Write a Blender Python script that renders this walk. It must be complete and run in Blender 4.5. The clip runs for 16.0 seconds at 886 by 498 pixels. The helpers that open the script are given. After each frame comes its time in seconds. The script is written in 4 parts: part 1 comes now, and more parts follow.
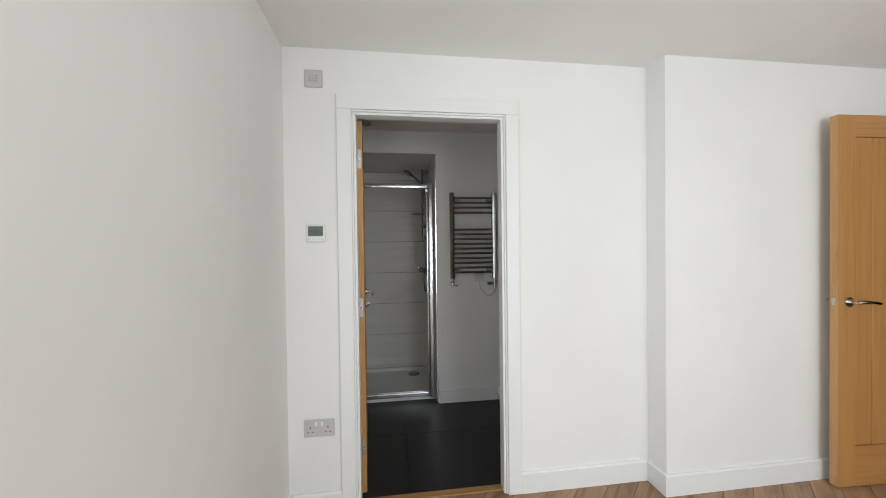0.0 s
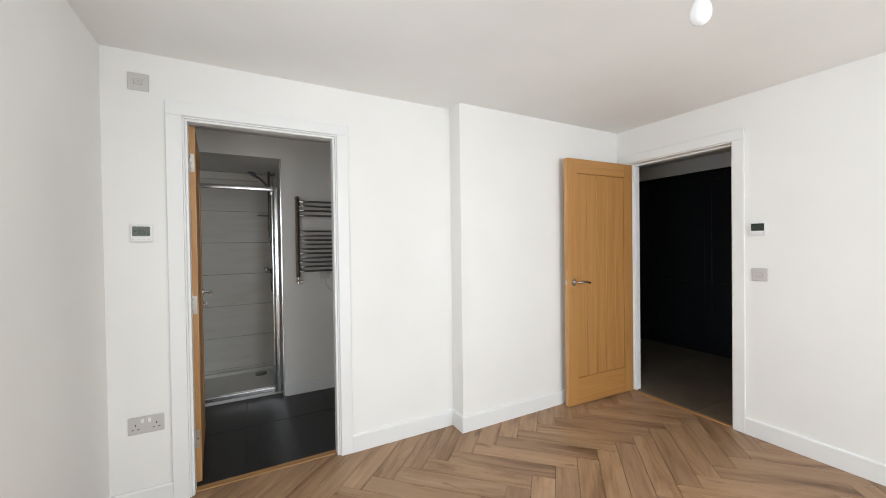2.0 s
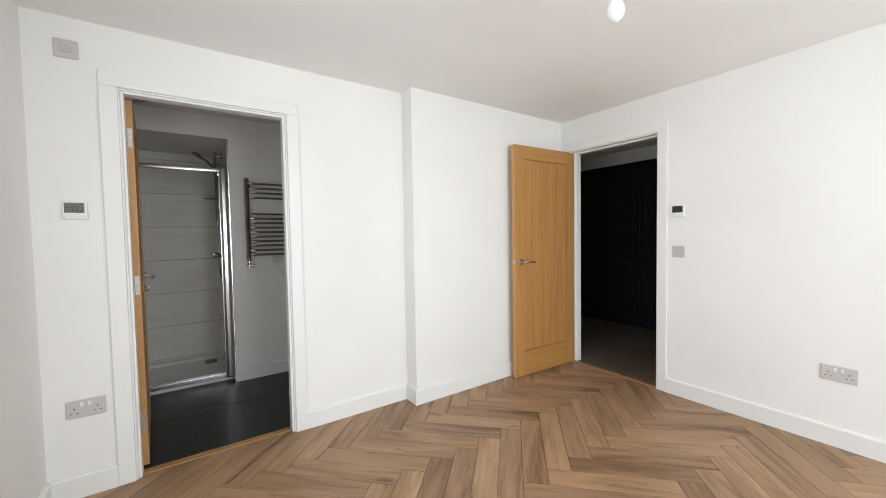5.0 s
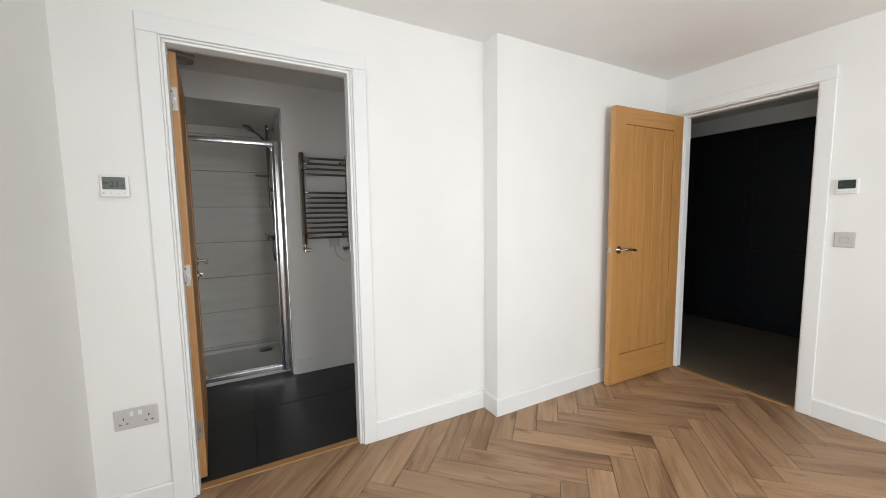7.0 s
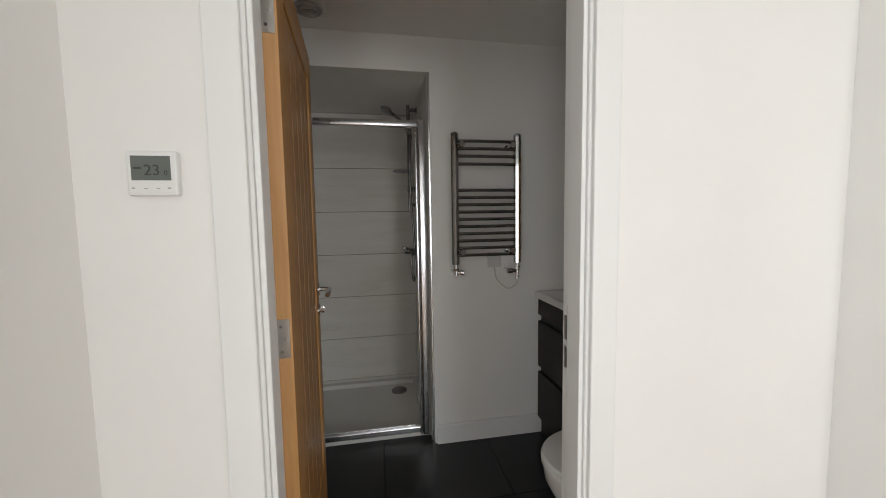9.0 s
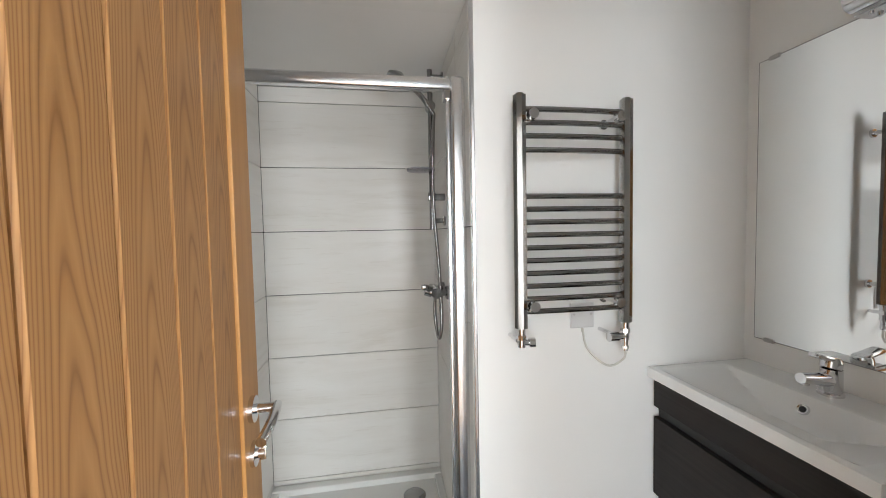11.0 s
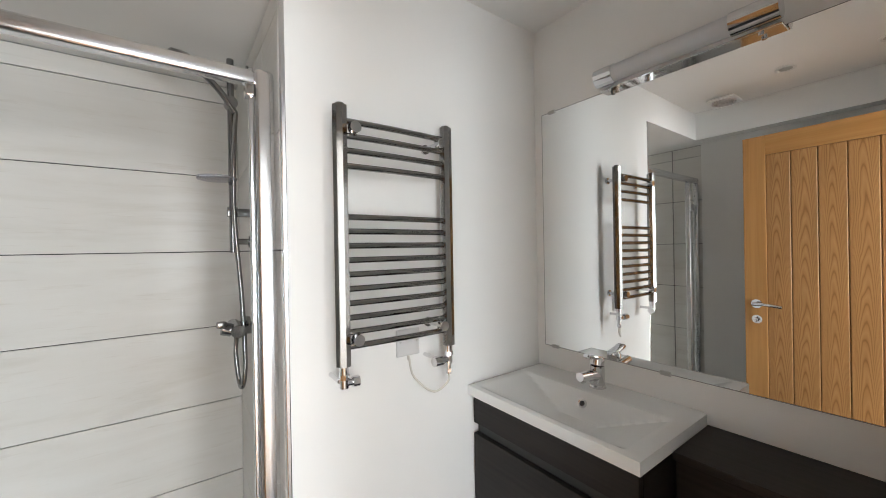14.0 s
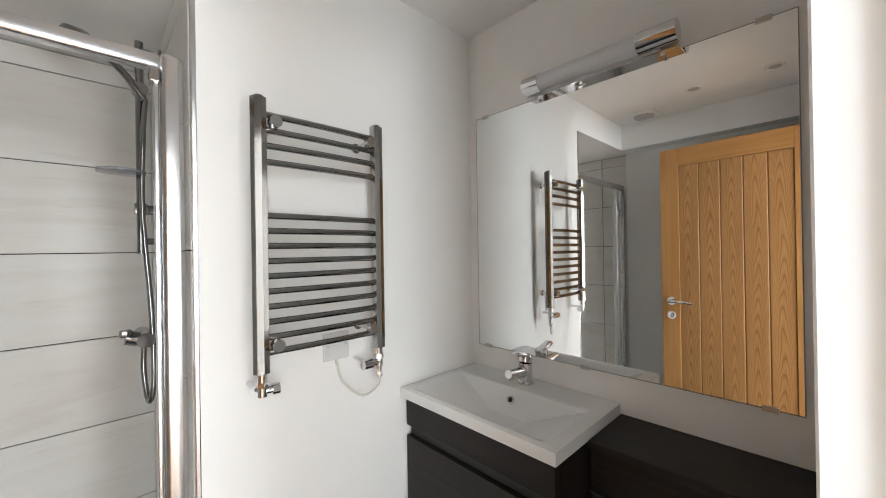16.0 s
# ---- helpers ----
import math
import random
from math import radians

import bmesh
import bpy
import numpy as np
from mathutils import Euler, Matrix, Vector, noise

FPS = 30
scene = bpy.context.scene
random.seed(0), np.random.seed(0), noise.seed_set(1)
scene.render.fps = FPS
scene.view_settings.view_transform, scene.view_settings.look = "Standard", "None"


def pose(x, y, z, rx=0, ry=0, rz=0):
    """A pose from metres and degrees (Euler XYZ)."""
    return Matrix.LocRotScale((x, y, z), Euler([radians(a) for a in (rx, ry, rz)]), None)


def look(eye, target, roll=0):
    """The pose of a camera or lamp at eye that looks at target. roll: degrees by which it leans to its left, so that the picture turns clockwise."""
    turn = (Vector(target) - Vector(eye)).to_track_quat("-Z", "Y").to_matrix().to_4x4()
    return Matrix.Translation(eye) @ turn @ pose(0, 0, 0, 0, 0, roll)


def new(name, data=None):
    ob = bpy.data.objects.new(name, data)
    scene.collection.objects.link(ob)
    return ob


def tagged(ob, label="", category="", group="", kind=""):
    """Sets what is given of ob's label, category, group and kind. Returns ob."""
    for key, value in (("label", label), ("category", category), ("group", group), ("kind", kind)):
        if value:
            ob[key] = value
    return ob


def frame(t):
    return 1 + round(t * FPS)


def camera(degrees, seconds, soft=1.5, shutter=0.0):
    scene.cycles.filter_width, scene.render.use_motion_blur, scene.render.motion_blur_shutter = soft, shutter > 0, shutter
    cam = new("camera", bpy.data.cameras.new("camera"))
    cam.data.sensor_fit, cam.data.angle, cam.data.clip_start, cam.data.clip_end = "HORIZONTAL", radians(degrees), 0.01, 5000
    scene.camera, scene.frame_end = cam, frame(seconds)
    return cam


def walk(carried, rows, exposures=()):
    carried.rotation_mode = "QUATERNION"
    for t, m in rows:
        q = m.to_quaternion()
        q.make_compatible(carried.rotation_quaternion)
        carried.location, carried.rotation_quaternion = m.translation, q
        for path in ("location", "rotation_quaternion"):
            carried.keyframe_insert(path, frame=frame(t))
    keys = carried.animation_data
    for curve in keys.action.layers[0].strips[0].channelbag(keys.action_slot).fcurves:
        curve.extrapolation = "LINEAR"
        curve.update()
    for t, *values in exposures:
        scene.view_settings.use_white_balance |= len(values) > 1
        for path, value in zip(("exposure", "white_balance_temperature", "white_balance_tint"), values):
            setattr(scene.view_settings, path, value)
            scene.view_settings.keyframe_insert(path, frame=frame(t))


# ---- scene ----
cam = camera(100.7, 16.0, soft=0.95)
PATH = [
    (0, (0.077, -0.046, 1.332), (0.351, 1.935, 1.307), -0.7),
    (0.5, (0.11, -0.214, 1.322), (0.68, 1.703, 1.305), -0.7),
    (1, (0.14, -0.341, 1.33), (0.927, 1.497, 1.308), -0.8),
    (1.5, (0.162, -0.446, 1.325), (1.035, 1.353, 1.302), -0.7),
    (2, (0.168, -0.507, 1.317), (1.112, 1.256, 1.293), -0.8),
    (2.5, (0.16, -0.553, 1.307), (1.161, 1.179, 1.284), -0.8),
    (3, (0.162, -0.595, 1.305), (1.206, 1.111, 1.278), -0.8),
    (3.5, (0.167, -0.624, 1.292), (1.248, 1.059, 1.263), -0.8),
    (4, (0.172, -0.65, 1.281), (1.277, 1.016, 1.238), -0.8),
    (4.2, (0.174, -0.663, 1.264), (1.291, 0.995, 1.223), -0.9),
    (6.3, (0.135, -0.369, 1.242), (1.248, 1.283, 1.068), -0.8),
    (6.5, (0.141, -0.308, 1.25), (1.222, 1.365, 1.072), -0.7),
    (7, (0.139, -0.091, 1.259), (1.095, 1.657, 1.078), -0.8),
    (7.5, (0.188, 0.156, 1.273), (0.899, 2.017, 1.099), -0.7),
    (8, (0.142, 0.442, 1.287), (0.703, 2.354, 1.111), -0.9),
    (8.5, (0.122, 0.717, 1.287), (0.613, 2.649, 1.127), -0.9),
    (9, (0.143, 0.984, 1.292), (0.498, 2.947, 1.136), -0.9),
    (9.2, (0.136, 1.092, 1.297), (0.441, 3.064, 1.147), -1.0),
    (11.3, (0.165, 1.93, 1.362), (0.496, 3.901, 1.277), -1.1),
    (11.5, (0.171, 1.955, 1.369), (0.646, 3.896, 1.278), -1.0),
    (12, (0.171, 1.989, 1.367), (0.97, 3.821, 1.299), -1.0),
    (12.5, (0.177, 1.99, 1.366), (1.139, 3.743, 1.32), -1.0),
    (13, (0.188, 1.982, 1.365), (1.231, 3.688, 1.338), -1.0),
    (13.5, (0.193, 1.983, 1.362), (1.318, 3.637, 1.352), -1.0),
    (14, (0.206, 1.974, 1.362), (1.382, 3.592, 1.359), -1.0),
    (14.5, (0.222, 1.967, 1.358), (1.453, 3.542, 1.363), -0.9),
    (15, (0.235, 1.961, 1.359), (1.517, 3.496, 1.359), -0.9),
    (15.5, (0.247, 1.951, 1.357), (1.573, 3.448, 1.359), -0.9),
    (16, (0.259, 1.935, 1.356), (1.638, 3.383, 1.362), -0.9),
]
EXPOSURES = [(0, -0.36, 6400, 7), (0.5, -0.16, 6400, 8), (1.5, -0.17, 6400, 8), (7.0, -0.16, 6450, 8), (9.2, -0.32, 6680, 9), (11.3, 1.76, 6280, 8), (16, 1.76, 6340, 8)]
walk(cam, [(t, look(eye, target, roll)) for t, eye, target, roll in PATH], EXPOSURES)


# ---- world, light, exposure ----
world = bpy.data.worlds.new("sky")
scene.world = world
world.use_nodes = True
wt = world.node_tree
sky = wt.nodes.new("ShaderNodeTexSky")
sky.sky_type = "NISHITA"
sky.sun_disc = False
sky.sun_elevation, sky.sun_rotation = radians(40), radians(160)
wt.nodes["Background"].inputs["Strength"].default_value = 0.1
wt.links.new(sky.outputs[0], wt.nodes["Background"].inputs["Color"])
sun_lamp = new("sun", bpy.data.lights.new("sun", "SUN"))
sun_lamp.data.energy, sun_lamp.data.angle, sun_lamp.data.color = 2.0, radians(0.5), (1, 0.95, 0.88)
sun_lamp.matrix_world = look((6, 9, 9), (0, 0, 0))
# sky daylight in the south window opening; the unseen west lamp is added fill
for eye, aim, wide, high, power in (((1.60, -2.37, 1.3), (1.60, 1.0, 1.55), 1.9, 1.5, 68), ((-0.43, -0.12, 1.2), (2.0, 0.28, 1.1), 1.05, 1.7, 28)):
    day = new("daylight_and_fill", bpy.data.lights.new("daylight_and_fill", "AREA"))
    day.data.shape, day.data.size, day.data.size_y = "RECTANGLE", wide, high
    day.data.energy, day.data.color = power, (0.91, 0.955, 1.0)
    day.matrix_world = look(eye, aim)


# ---- materials ----
def mat(name, colour, rough=0.5, metal=0.0, spec=0.5):
    m = bpy.data.materials.new(name)
    m.use_nodes = True
    b = m.node_tree.nodes["Principled BSDF"]
    b.inputs["Base Color"].default_value = (*colour, 1)
    b.inputs["Roughness"].default_value = rough
    b.inputs["Metallic"].default_value = metal
    b.inputs["Specular IOR Level"].default_value = spec
    return m


def nd(m, kind, **values):
    n = m.node_tree.nodes.new(kind)
    for k, v in values.items():
        n.inputs[k].default_value = v
    return n


def join(m, a, b):
    m.node_tree.links.new(a, b)


def shader(m):
    return m.node_tree.nodes["Principled BSDF"]


def ramp(m, source, stops):
    r = nd(m, "ShaderNodeValToRGB")
    el = r.color_ramp.elements
    while len(el) < len(stops):
        el.new(0.5)
    for e, (p, c) in zip(el, stops):
        e.position, e.color = p, (*c, 1)
    join(m, source, r.inputs[0])
    return r.outputs[0]


def coords(m, scale=(1, 1, 1), spread=False):
    """Object coordinates; spread: shifted for each object by its random number."""
    tc = nd(m, "ShaderNodeTexCoord")
    mp = nd(m, "ShaderNodeMapping")
    mp.inputs["Scale"].default_value = scale
    join(m, tc.outputs["Object"], mp.inputs["Vector"])
    if spread:
        oi = nd(m, "ShaderNodeObjectInfo")
        mu = nd(m, "ShaderNodeMath")
        mu.operation = "MULTIPLY"
        mu.inputs[1].default_value = 37.0
        join(m, oi.outputs["Random"], mu.inputs[0])
        cb = nd(m, "ShaderNodeCombineXYZ")
        for k in range(3):
            join(m, mu.outputs[0], cb.inputs[k])
        join(m, cb.outputs[0], mp.inputs["Location"])
    return mp.outputs[0]


def noise_of(m, vec, scale, detail=4.0, rough=0.55, distort=0.0):
    n = nd(m, "ShaderNodeTexNoise", Scale=scale, Detail=detail, Roughness=rough, Distortion=distort)
    join(m, vec, n.inputs["Vector"])
    return n.outputs["Fac"]


def mixed(m, fac, a, b, mode="MIX"):
    x = nd(m, "ShaderNodeMix")
    x.data_type, x.blend_type = "RGBA", mode
    for value, slot in ((fac, 0), (a, 6), (b, 7)):
        if hasattr(value, "links"):
            join(m, value, x.inputs[slot])
        else:
            x.inputs[slot].default_value = value
    return x.outputs[2]


def bump(m, height, strength=0.1, distance=0.002):
    b = nd(m, "ShaderNodeBump", Strength=strength, Distance=distance)
    join(m, height, b.inputs["Height"])
    join(m, b.outputs[0], shader(m).inputs["Normal"])


def paint(name, colour, rough, dirt=0.03, grain=0.12):
    m = mat(name, colour, rough, spec=0.35)
    v = coords(m)
    big = noise_of(m, v, 1.3, 3)
    dark = tuple(c * (1 - dirt) for c in colour)
    lite = tuple(min(1, c * (1 + dirt * 0.4)) for c in colour)
    join(m, ramp(m, big, [(0.35, dark), (0.65, lite)]), shader(m).inputs["Base Color"])
    bump(m, noise_of(m, v, 260, 3), grain, 0.0006)
    return m


WALL = paint("wall_paint", (0.86, 0.85, 0.825), 0.75)
CEIL = paint("ceiling_paint", (0.88, 0.87, 0.85), 0.85)
GLOSS = paint("satin_white_woodwork", (0.83, 0.83, 0.82), 0.4, 0.015, 0.05)


def oak(name, a, b, c, axis, rough=0.42, bands=5.0, wide=9.0):
    """Oak with stretched grain and cathedral figure along one local axis."""
    m = mat(name, b, rough, spec=0.4)
    stretch = [wide, wide, wide]
    stretch[axis] = 0.55
    v = coords(m, stretch, True)
    fine = [60.0, 60.0, 60.0]
    fine[axis] = 1.6
    w = coords(m, fine, True)
    n1 = noise_of(m, v, 1.1, 5, 0.55, 0.6)
    tri = nd(m, "ShaderNodeMath")
    tri.operation = "PINGPONG"
    mul = nd(m, "ShaderNodeMath")
    mul.operation = "MULTIPLY"
    mul.inputs[1].default_value = bands
    join(m, n1, mul.inputs[0])
    join(m, mul.outputs[0], tri.inputs[0])
    tri.inputs[1].default_value = 0.5
    rings = nd(m, "ShaderNodeMath")
    rings.operation = "MULTIPLY"
    rings.inputs[1].default_value = 2.0
    join(m, tri.outputs[0], rings.inputs[0])
    col = ramp(m, rings.outputs[0], [(0.0, a), (0.4, b), (1.0, c)])
    f = noise_of(m, w, 1.0, 4, 0.6)
    streak = ramp(m, f, [(0.3, (0.90, 0.885, 0.86)), (0.6, (1, 1, 1))])
    col = mixed(m, 1.0, col, streak, "MULTIPLY")
    join(m, col, shader(m).inputs["Base Color"])
    bump(m, f, 0.12, 0.0006)
    return m



def figured_oak():
    """Crown-cut boards: nested arches up the middle of each board, straight grain at its sides."""
    m = mat("figured_oak_veneer", (0.45, 0.235, 0.085), 0.42, spec=0.4)
    tc = nd(m, "ShaderNodeTexCoord")
    sep = nd(m, "ShaderNodeSeparateXYZ")
    join(m, tc.outputs["Object"], sep.inputs[0])

    def calc(op, a, b):
        n = nd(m, "ShaderNodeMath")
        n.operation = op
        for slot, v in ((0, a), (1, b)):
            if hasattr(v, "links"):
                join(m, v, n.inputs[slot])
            else:
                n.inputs[slot].default_value = v
        return n.outputs[0]

    warp = noise_of(m, coords(m, (7, 7, 1.6), True), 1.0, 3)
    oi = nd(m, "ShaderNodeObjectInfo")
    u = calc("SUBTRACT", calc("FRACT", calc("DIVIDE", calc("SUBTRACT", sep.outputs[0], 0.105), 0.1096), 0), 0.5)
    u = calc("ADD", u, calc("MULTIPLY", calc("SUBTRACT", warp, 0.5), 0.5))
    arch = calc("ADD", calc("MULTIPLY", sep.outputs[2], 9.0), calc("MULTIPLY", calc("MULTIPLY", u, u), 34.0))
    val = calc("ADD", calc("ADD", arch, calc("MULTIPLY", warp, 3.5)), calc("MULTIPLY", oi.outputs["Random"], 17.0))
    rings = calc("MULTIPLY", calc("PINGPONG", val, 0.5), 2.0)
    col = ramp(m, rings, [(0.0, (0.285, 0.128, 0.040)), (0.30, (0.405, 0.203, 0.070)), (1.0, (0.470, 0.250, 0.094))])
    f = noise_of(m, coords(m, (70, 70, 2), True), 1.0, 4, 0.6)
    col = mixed(m, 1.0, col, ramp(m, f, [(0.3, (0.86, 0.84, 0.81)), (0.6, (1, 1, 1))]), "MULTIPLY")
    join(m, col, shader(m).inputs["Base Color"])
    bump(m, f, 0.12, 0.0006)
    return m


OAK = oak("oak_veneer", (0.445, 0.215, 0.064), (0.475, 0.236, 0.074), (0.50, 0.255, 0.083), 2)
OAK_FIGURED = figured_oak()
OAK_RAIL = oak("oak_veneer_rail", (0.445, 0.215, 0.064), (0.475, 0.236, 0.074), (0.50, 0.255, 0.083), 0)
OAK_EDGE = oak("oak_lipping", (0.50, 0.27, 0.10), (0.56, 0.31, 0.125), (0.60, 0.34, 0.15), 2)
OAK_BAR = oak("oak_threshold", (0.36, 0.19, 0.07), (0.42, 0.23, 0.09), (0.46, 0.26, 0.11), 0)
GROOVE = mat("oak_groove", (0.20, 0.085, 0.022), 0.7)


def vinyl_plank():
    m = mat("oak_look_plank", (0.4, 0.25, 0.14), 0.42, spec=0.4)
    v = coords(m, (1.1, 7.5, 4), True)
    w = coords(m, (3, 60, 10), True)
    k = coords(m, (3.2, 9, 4), True)
    n1 = noise_of(m, v, 1.4, 6, 0.6, 0.9)
    col = ramp(m, n1, [(0.25, (0.130, 0.070, 0.037)), (0.38, (0.272, 0.157, 0.085)), (0.52, (0.378, 0.233, 0.133)), (0.70, (0.440, 0.285, 0.172))])
    fine = noise_of(m, w, 1.0, 4, 0.65)
    col = mixed(m, 0.42, col, ramp(m, fine, [(0.3, (0.6, 0.56, 0.52)), (0.6, (1, 1, 1))]), "MULTIPLY")
    knots = ramp(m, noise_of(m, k, 1.5, 2, 0.5), [(0.22, (0.42, 0.36, 0.32)), (0.34, (1, 1, 1))])
    col = mixed(m, 0.8, col, knots, "MULTIPLY")
    oi = nd(m, "ShaderNodeObjectInfo")
    tone = ramp(m, oi.outputs["Random"], [(0.0, (0.76, 0.74, 0.72)), (0.5, (0.95, 0.95, 0.94)), (1.0, (1.10, 1.09, 1.07))])
    col = mixed(m, 1.0, col, tone, "MULTIPLY")
    join(m, col, shader(m).inputs["Base Color"])
    bump(m, fine, 0.15, 0.0006)
    return m


PLANK = vinyl_plank()
PLANK_BED = mat("plank_joint", (0.05, 0.03, 0.018), 0.8)


def stone_tile(name, dark, lite, rough, size):
    m = mat(name, lite, rough, spec=0.45)
    v = coords(m, size, True)
    n1 = noise_of(m, v, 2.2, 7, 0.62, 0.4)
    n2 = noise_of(m, v, 24, 4)
    col = ramp(m, n1, [(0.3, dark), (0.7, lite)])
    col = mixed(m, 0.35, col, ramp(m, n2, [(0.3, (0.8, 0.8, 0.8)), (0.7, (1, 1, 1))]), "MULTIPLY")
    join(m, col, shader(m).inputs["Base Color"])
    bump(m, n2, 0.06, 0.0008)
    rr = ramp(m, n1, [(0.3, (rough * 0.85,) * 3), (0.7, (rough * 1.2,) * 3)])
    join(m, rr, shader(m).inputs["Roughness"])
    return m


SHOWER_CHROME = mat("shower_chrome", (0.30, 0.30, 0.30), 0.14, 1.0)
BATH_TILE = stone_tile("charcoal_floor_tile", (0.009, 0.009, 0.010), (0.019, 0.019, 0.020), 0.38, (1, 1, 1))
HALL_TILE = stone_tile("slate_hall_tile", (0.105, 0.082, 0.058), (0.20, 0.160, 0.118), 0.5, (1, 1, 1))


def shower_tile():
    m = mat("cream_stone_look_tile", (0.66, 0.63, 0.58), 0.3, spec=0.45)
    v = coords(m, (1.1, 6.5, 1.1), True)
    n1 = noise_of(m, v, 1.6, 7, 0.6, 0.5)
    col = ramp(m, n1, [(0.30, (0.66, 0.63, 0.575)), (0.46, (0.72, 0.695, 0.65)), (0.70, (0.755, 0.735, 0.695))])
    f = noise_of(m, coords(m, (2.2, 26, 3), True), 2.2, 5, 0.65)
    col = mixed(m, 0.35, col, ramp(m, f, [(0.30, (0.78, 0.74, 0.69)), (0.42, (1, 1, 1))]), "MULTIPLY")
    join(m, col, shader(m).inputs["Base Color"])
    bump(m, f, 0.06, 0.0008)
    return m


SHOWER_TILE = shower_tile()
GROUT_DARK = mat("dark_grout", (0.02, 0.018, 0.016), 0.9)
GROUT_FLOOR = mat("grey_grout", (0.075, 0.072, 0.068), 0.9)
CHROME = mat("chrome", (0.72, 0.72, 0.73), 0.07, 1.0)
ALU = mat("polished_aluminium", (0.80, 0.81, 0.83), 0.24, 1.0)
CHROME_DARK = mat("dark_chrome_rail", (0.36, 0.36, 0.355), 0.10, 1.0)
STEEL = mat("brushed_steel", (0.55, 0.54, 0.52), 0.3, 1.0)
MIRROR = mat("mirror_silver", (0.90, 0.91, 0.905), 0.004, 1.0)
PLASTIC = mat("white_plastic", (0.80, 0.80, 0.79), 0.35)
GREYPLATE = mat("pale_grey_plastic", (0.57, 0.545, 0.53), 0.4)
OUTLET = mat("off_white_plastic", (0.66, 0.65, 0.64), 0.35)
GREYDARK = mat("grey_print", (0.28, 0.27, 0.26), 0.5)
HOLE = mat("dark_socket_hole", (0.02, 0.02, 0.02), 0.6)
LCD = mat("thermostat_screen", (0.14, 0.16, 0.145), 0.15)
LCD_DARK = mat("dark_thermostat_screen", (0.035, 0.045, 0.04), 0.12)
LCD_INK = mat("screen_digits", (0.03, 0.035, 0.03), 0.4)
CERAMIC = mat("white_ceramic", (0.80, 0.80, 0.785), 0.09)
TRAY = mat("white_acrylic_tray", (0.74, 0.73, 0.70), 0.2)
BULB = mat("opal_bulb_glass", (0.88, 0.89, 0.9), 0.2)
TUBE = mat("frosted_lamp_tube", (0.62, 0.62, 0.63), 0.35)
CORD = mat("white_cord", (0.66, 0.63, 0.57), 0.5)
HANDLE_BLACK = mat("black_lacquered_handle", (0.012, 0.012, 0.013), 0.25)
RUBBER = mat("black_seal", (0.03, 0.03, 0.03), 0.6)
UPVC = mat("white_window_frame", (0.8, 0.8, 0.8), 0.3)


def dark_wood():
    m = mat("wenge_foil", (0.03, 0.025, 0.023), 0.48, spec=0.3)
    f = noise_of(m, coords(m, (45, 1.2, 45)), 1.6, 5, 0.6)
    join(m, ramp(m, f, [(0.3, (0.009, 0.007, 0.006)), (0.7, (0.024, 0.019, 0.017))]), shader(m).inputs["Base Color"])
    bump(m, f, 0.1, 0.0005)
    return m


WENGE = dark_wood()
NAVY = paint("near_black_cabinet_paint", (0.010, 0.011, 0.014), 0.45, 0.2, 0.05)
GLASS = mat("clear_glass", (0.96, 0.985, 0.975), 0.0)
shader(GLASS).inputs["Transmission Weight"].default_value = 1.0
shader(GLASS).inputs["IOR"].default_value = 1.45
CLEAR = mat("clear_plastic", (0.6, 0.6, 0.68), 0.05)
shader(CLEAR).inputs["Transmission Weight"].default_value = 0.7


# ---- mesh helpers ----
def box(bm, x0, x1, y0, y1, z0, z1, bev=0.0, seg=2):
    made = bmesh.ops.create_cube(bm, size=1.0)["verts"]
    for v in made:
        v.co = Vector(((x0 + x1) / 2 + v.co.x * (x1 - x0), (y0 + y1) / 2 + v.co.y * (y1 - y0), (z0 + z1) / 2 + v.co.z * (z1 - z0)))
    if bev:
        edges = list({e for v in made for e in v.link_edges})
        bmesh.ops.bevel(bm, geom=edges, offset=bev, segments=seg, affect="EDGES", profile=0.5)


def rod(bm, a, b, r, n=20, r2=None):
    a, b = Vector(a), Vector(b)
    m = Matrix.Translation((a + b) / 2) @ (b - a).to_track_quat("Z", "Y").to_matrix().to_4x4()
    bmesh.ops.create_cone(bm, cap_ends=True, segments=n, radius1=r, radius2=r if r2 is None else r2, depth=(b - a).length, matrix=m)


def tube(bm, pts, r, n=10):
    """A round tube along a smooth line through pts."""
    pts = [Vector(p) for p in pts]
    fine = []
    for i in range(len(pts) - 1):
        p0, p1, p2, p3 = pts[max(i - 1, 0)], pts[i], pts[i + 1], pts[min(i + 2, len(pts) - 1)]
        for k in range(8):
            t = k / 8
            fine.append(0.5 * ((2 * p1) + (p2 - p0) * t + (2 * p0 - 5 * p1 + 4 * p2 - p3) * t * t + (3 * p1 - p0 - 3 * p2 + p3) * t ** 3))
    fine.append(pts[-1])
    rings, up = [], Vector((0.31, 0.53, 0.79))
    for i, p in enumerate(fine):
        d = (fine[min(i + 1, len(fine) - 1)] - fine[max(i - 1, 0)]).normalized()
        s = d.cross(up).normalized()
        u = s.cross(d)
        rings.append([bm.verts.new(p + r * (math.cos(2 * math.pi * k / n) * s + math.sin(2 * math.pi * k / n) * u)) for k in range(n)])
    for a, b in zip(rings, rings[1:]):
        for k in range(n):
            bm.faces.new((a[k], a[(k + 1) % n], b[(k + 1) % n], b[k]))
    bm.faces.new(rings[0][::-1])
    bm.faces.new(rings[-1])


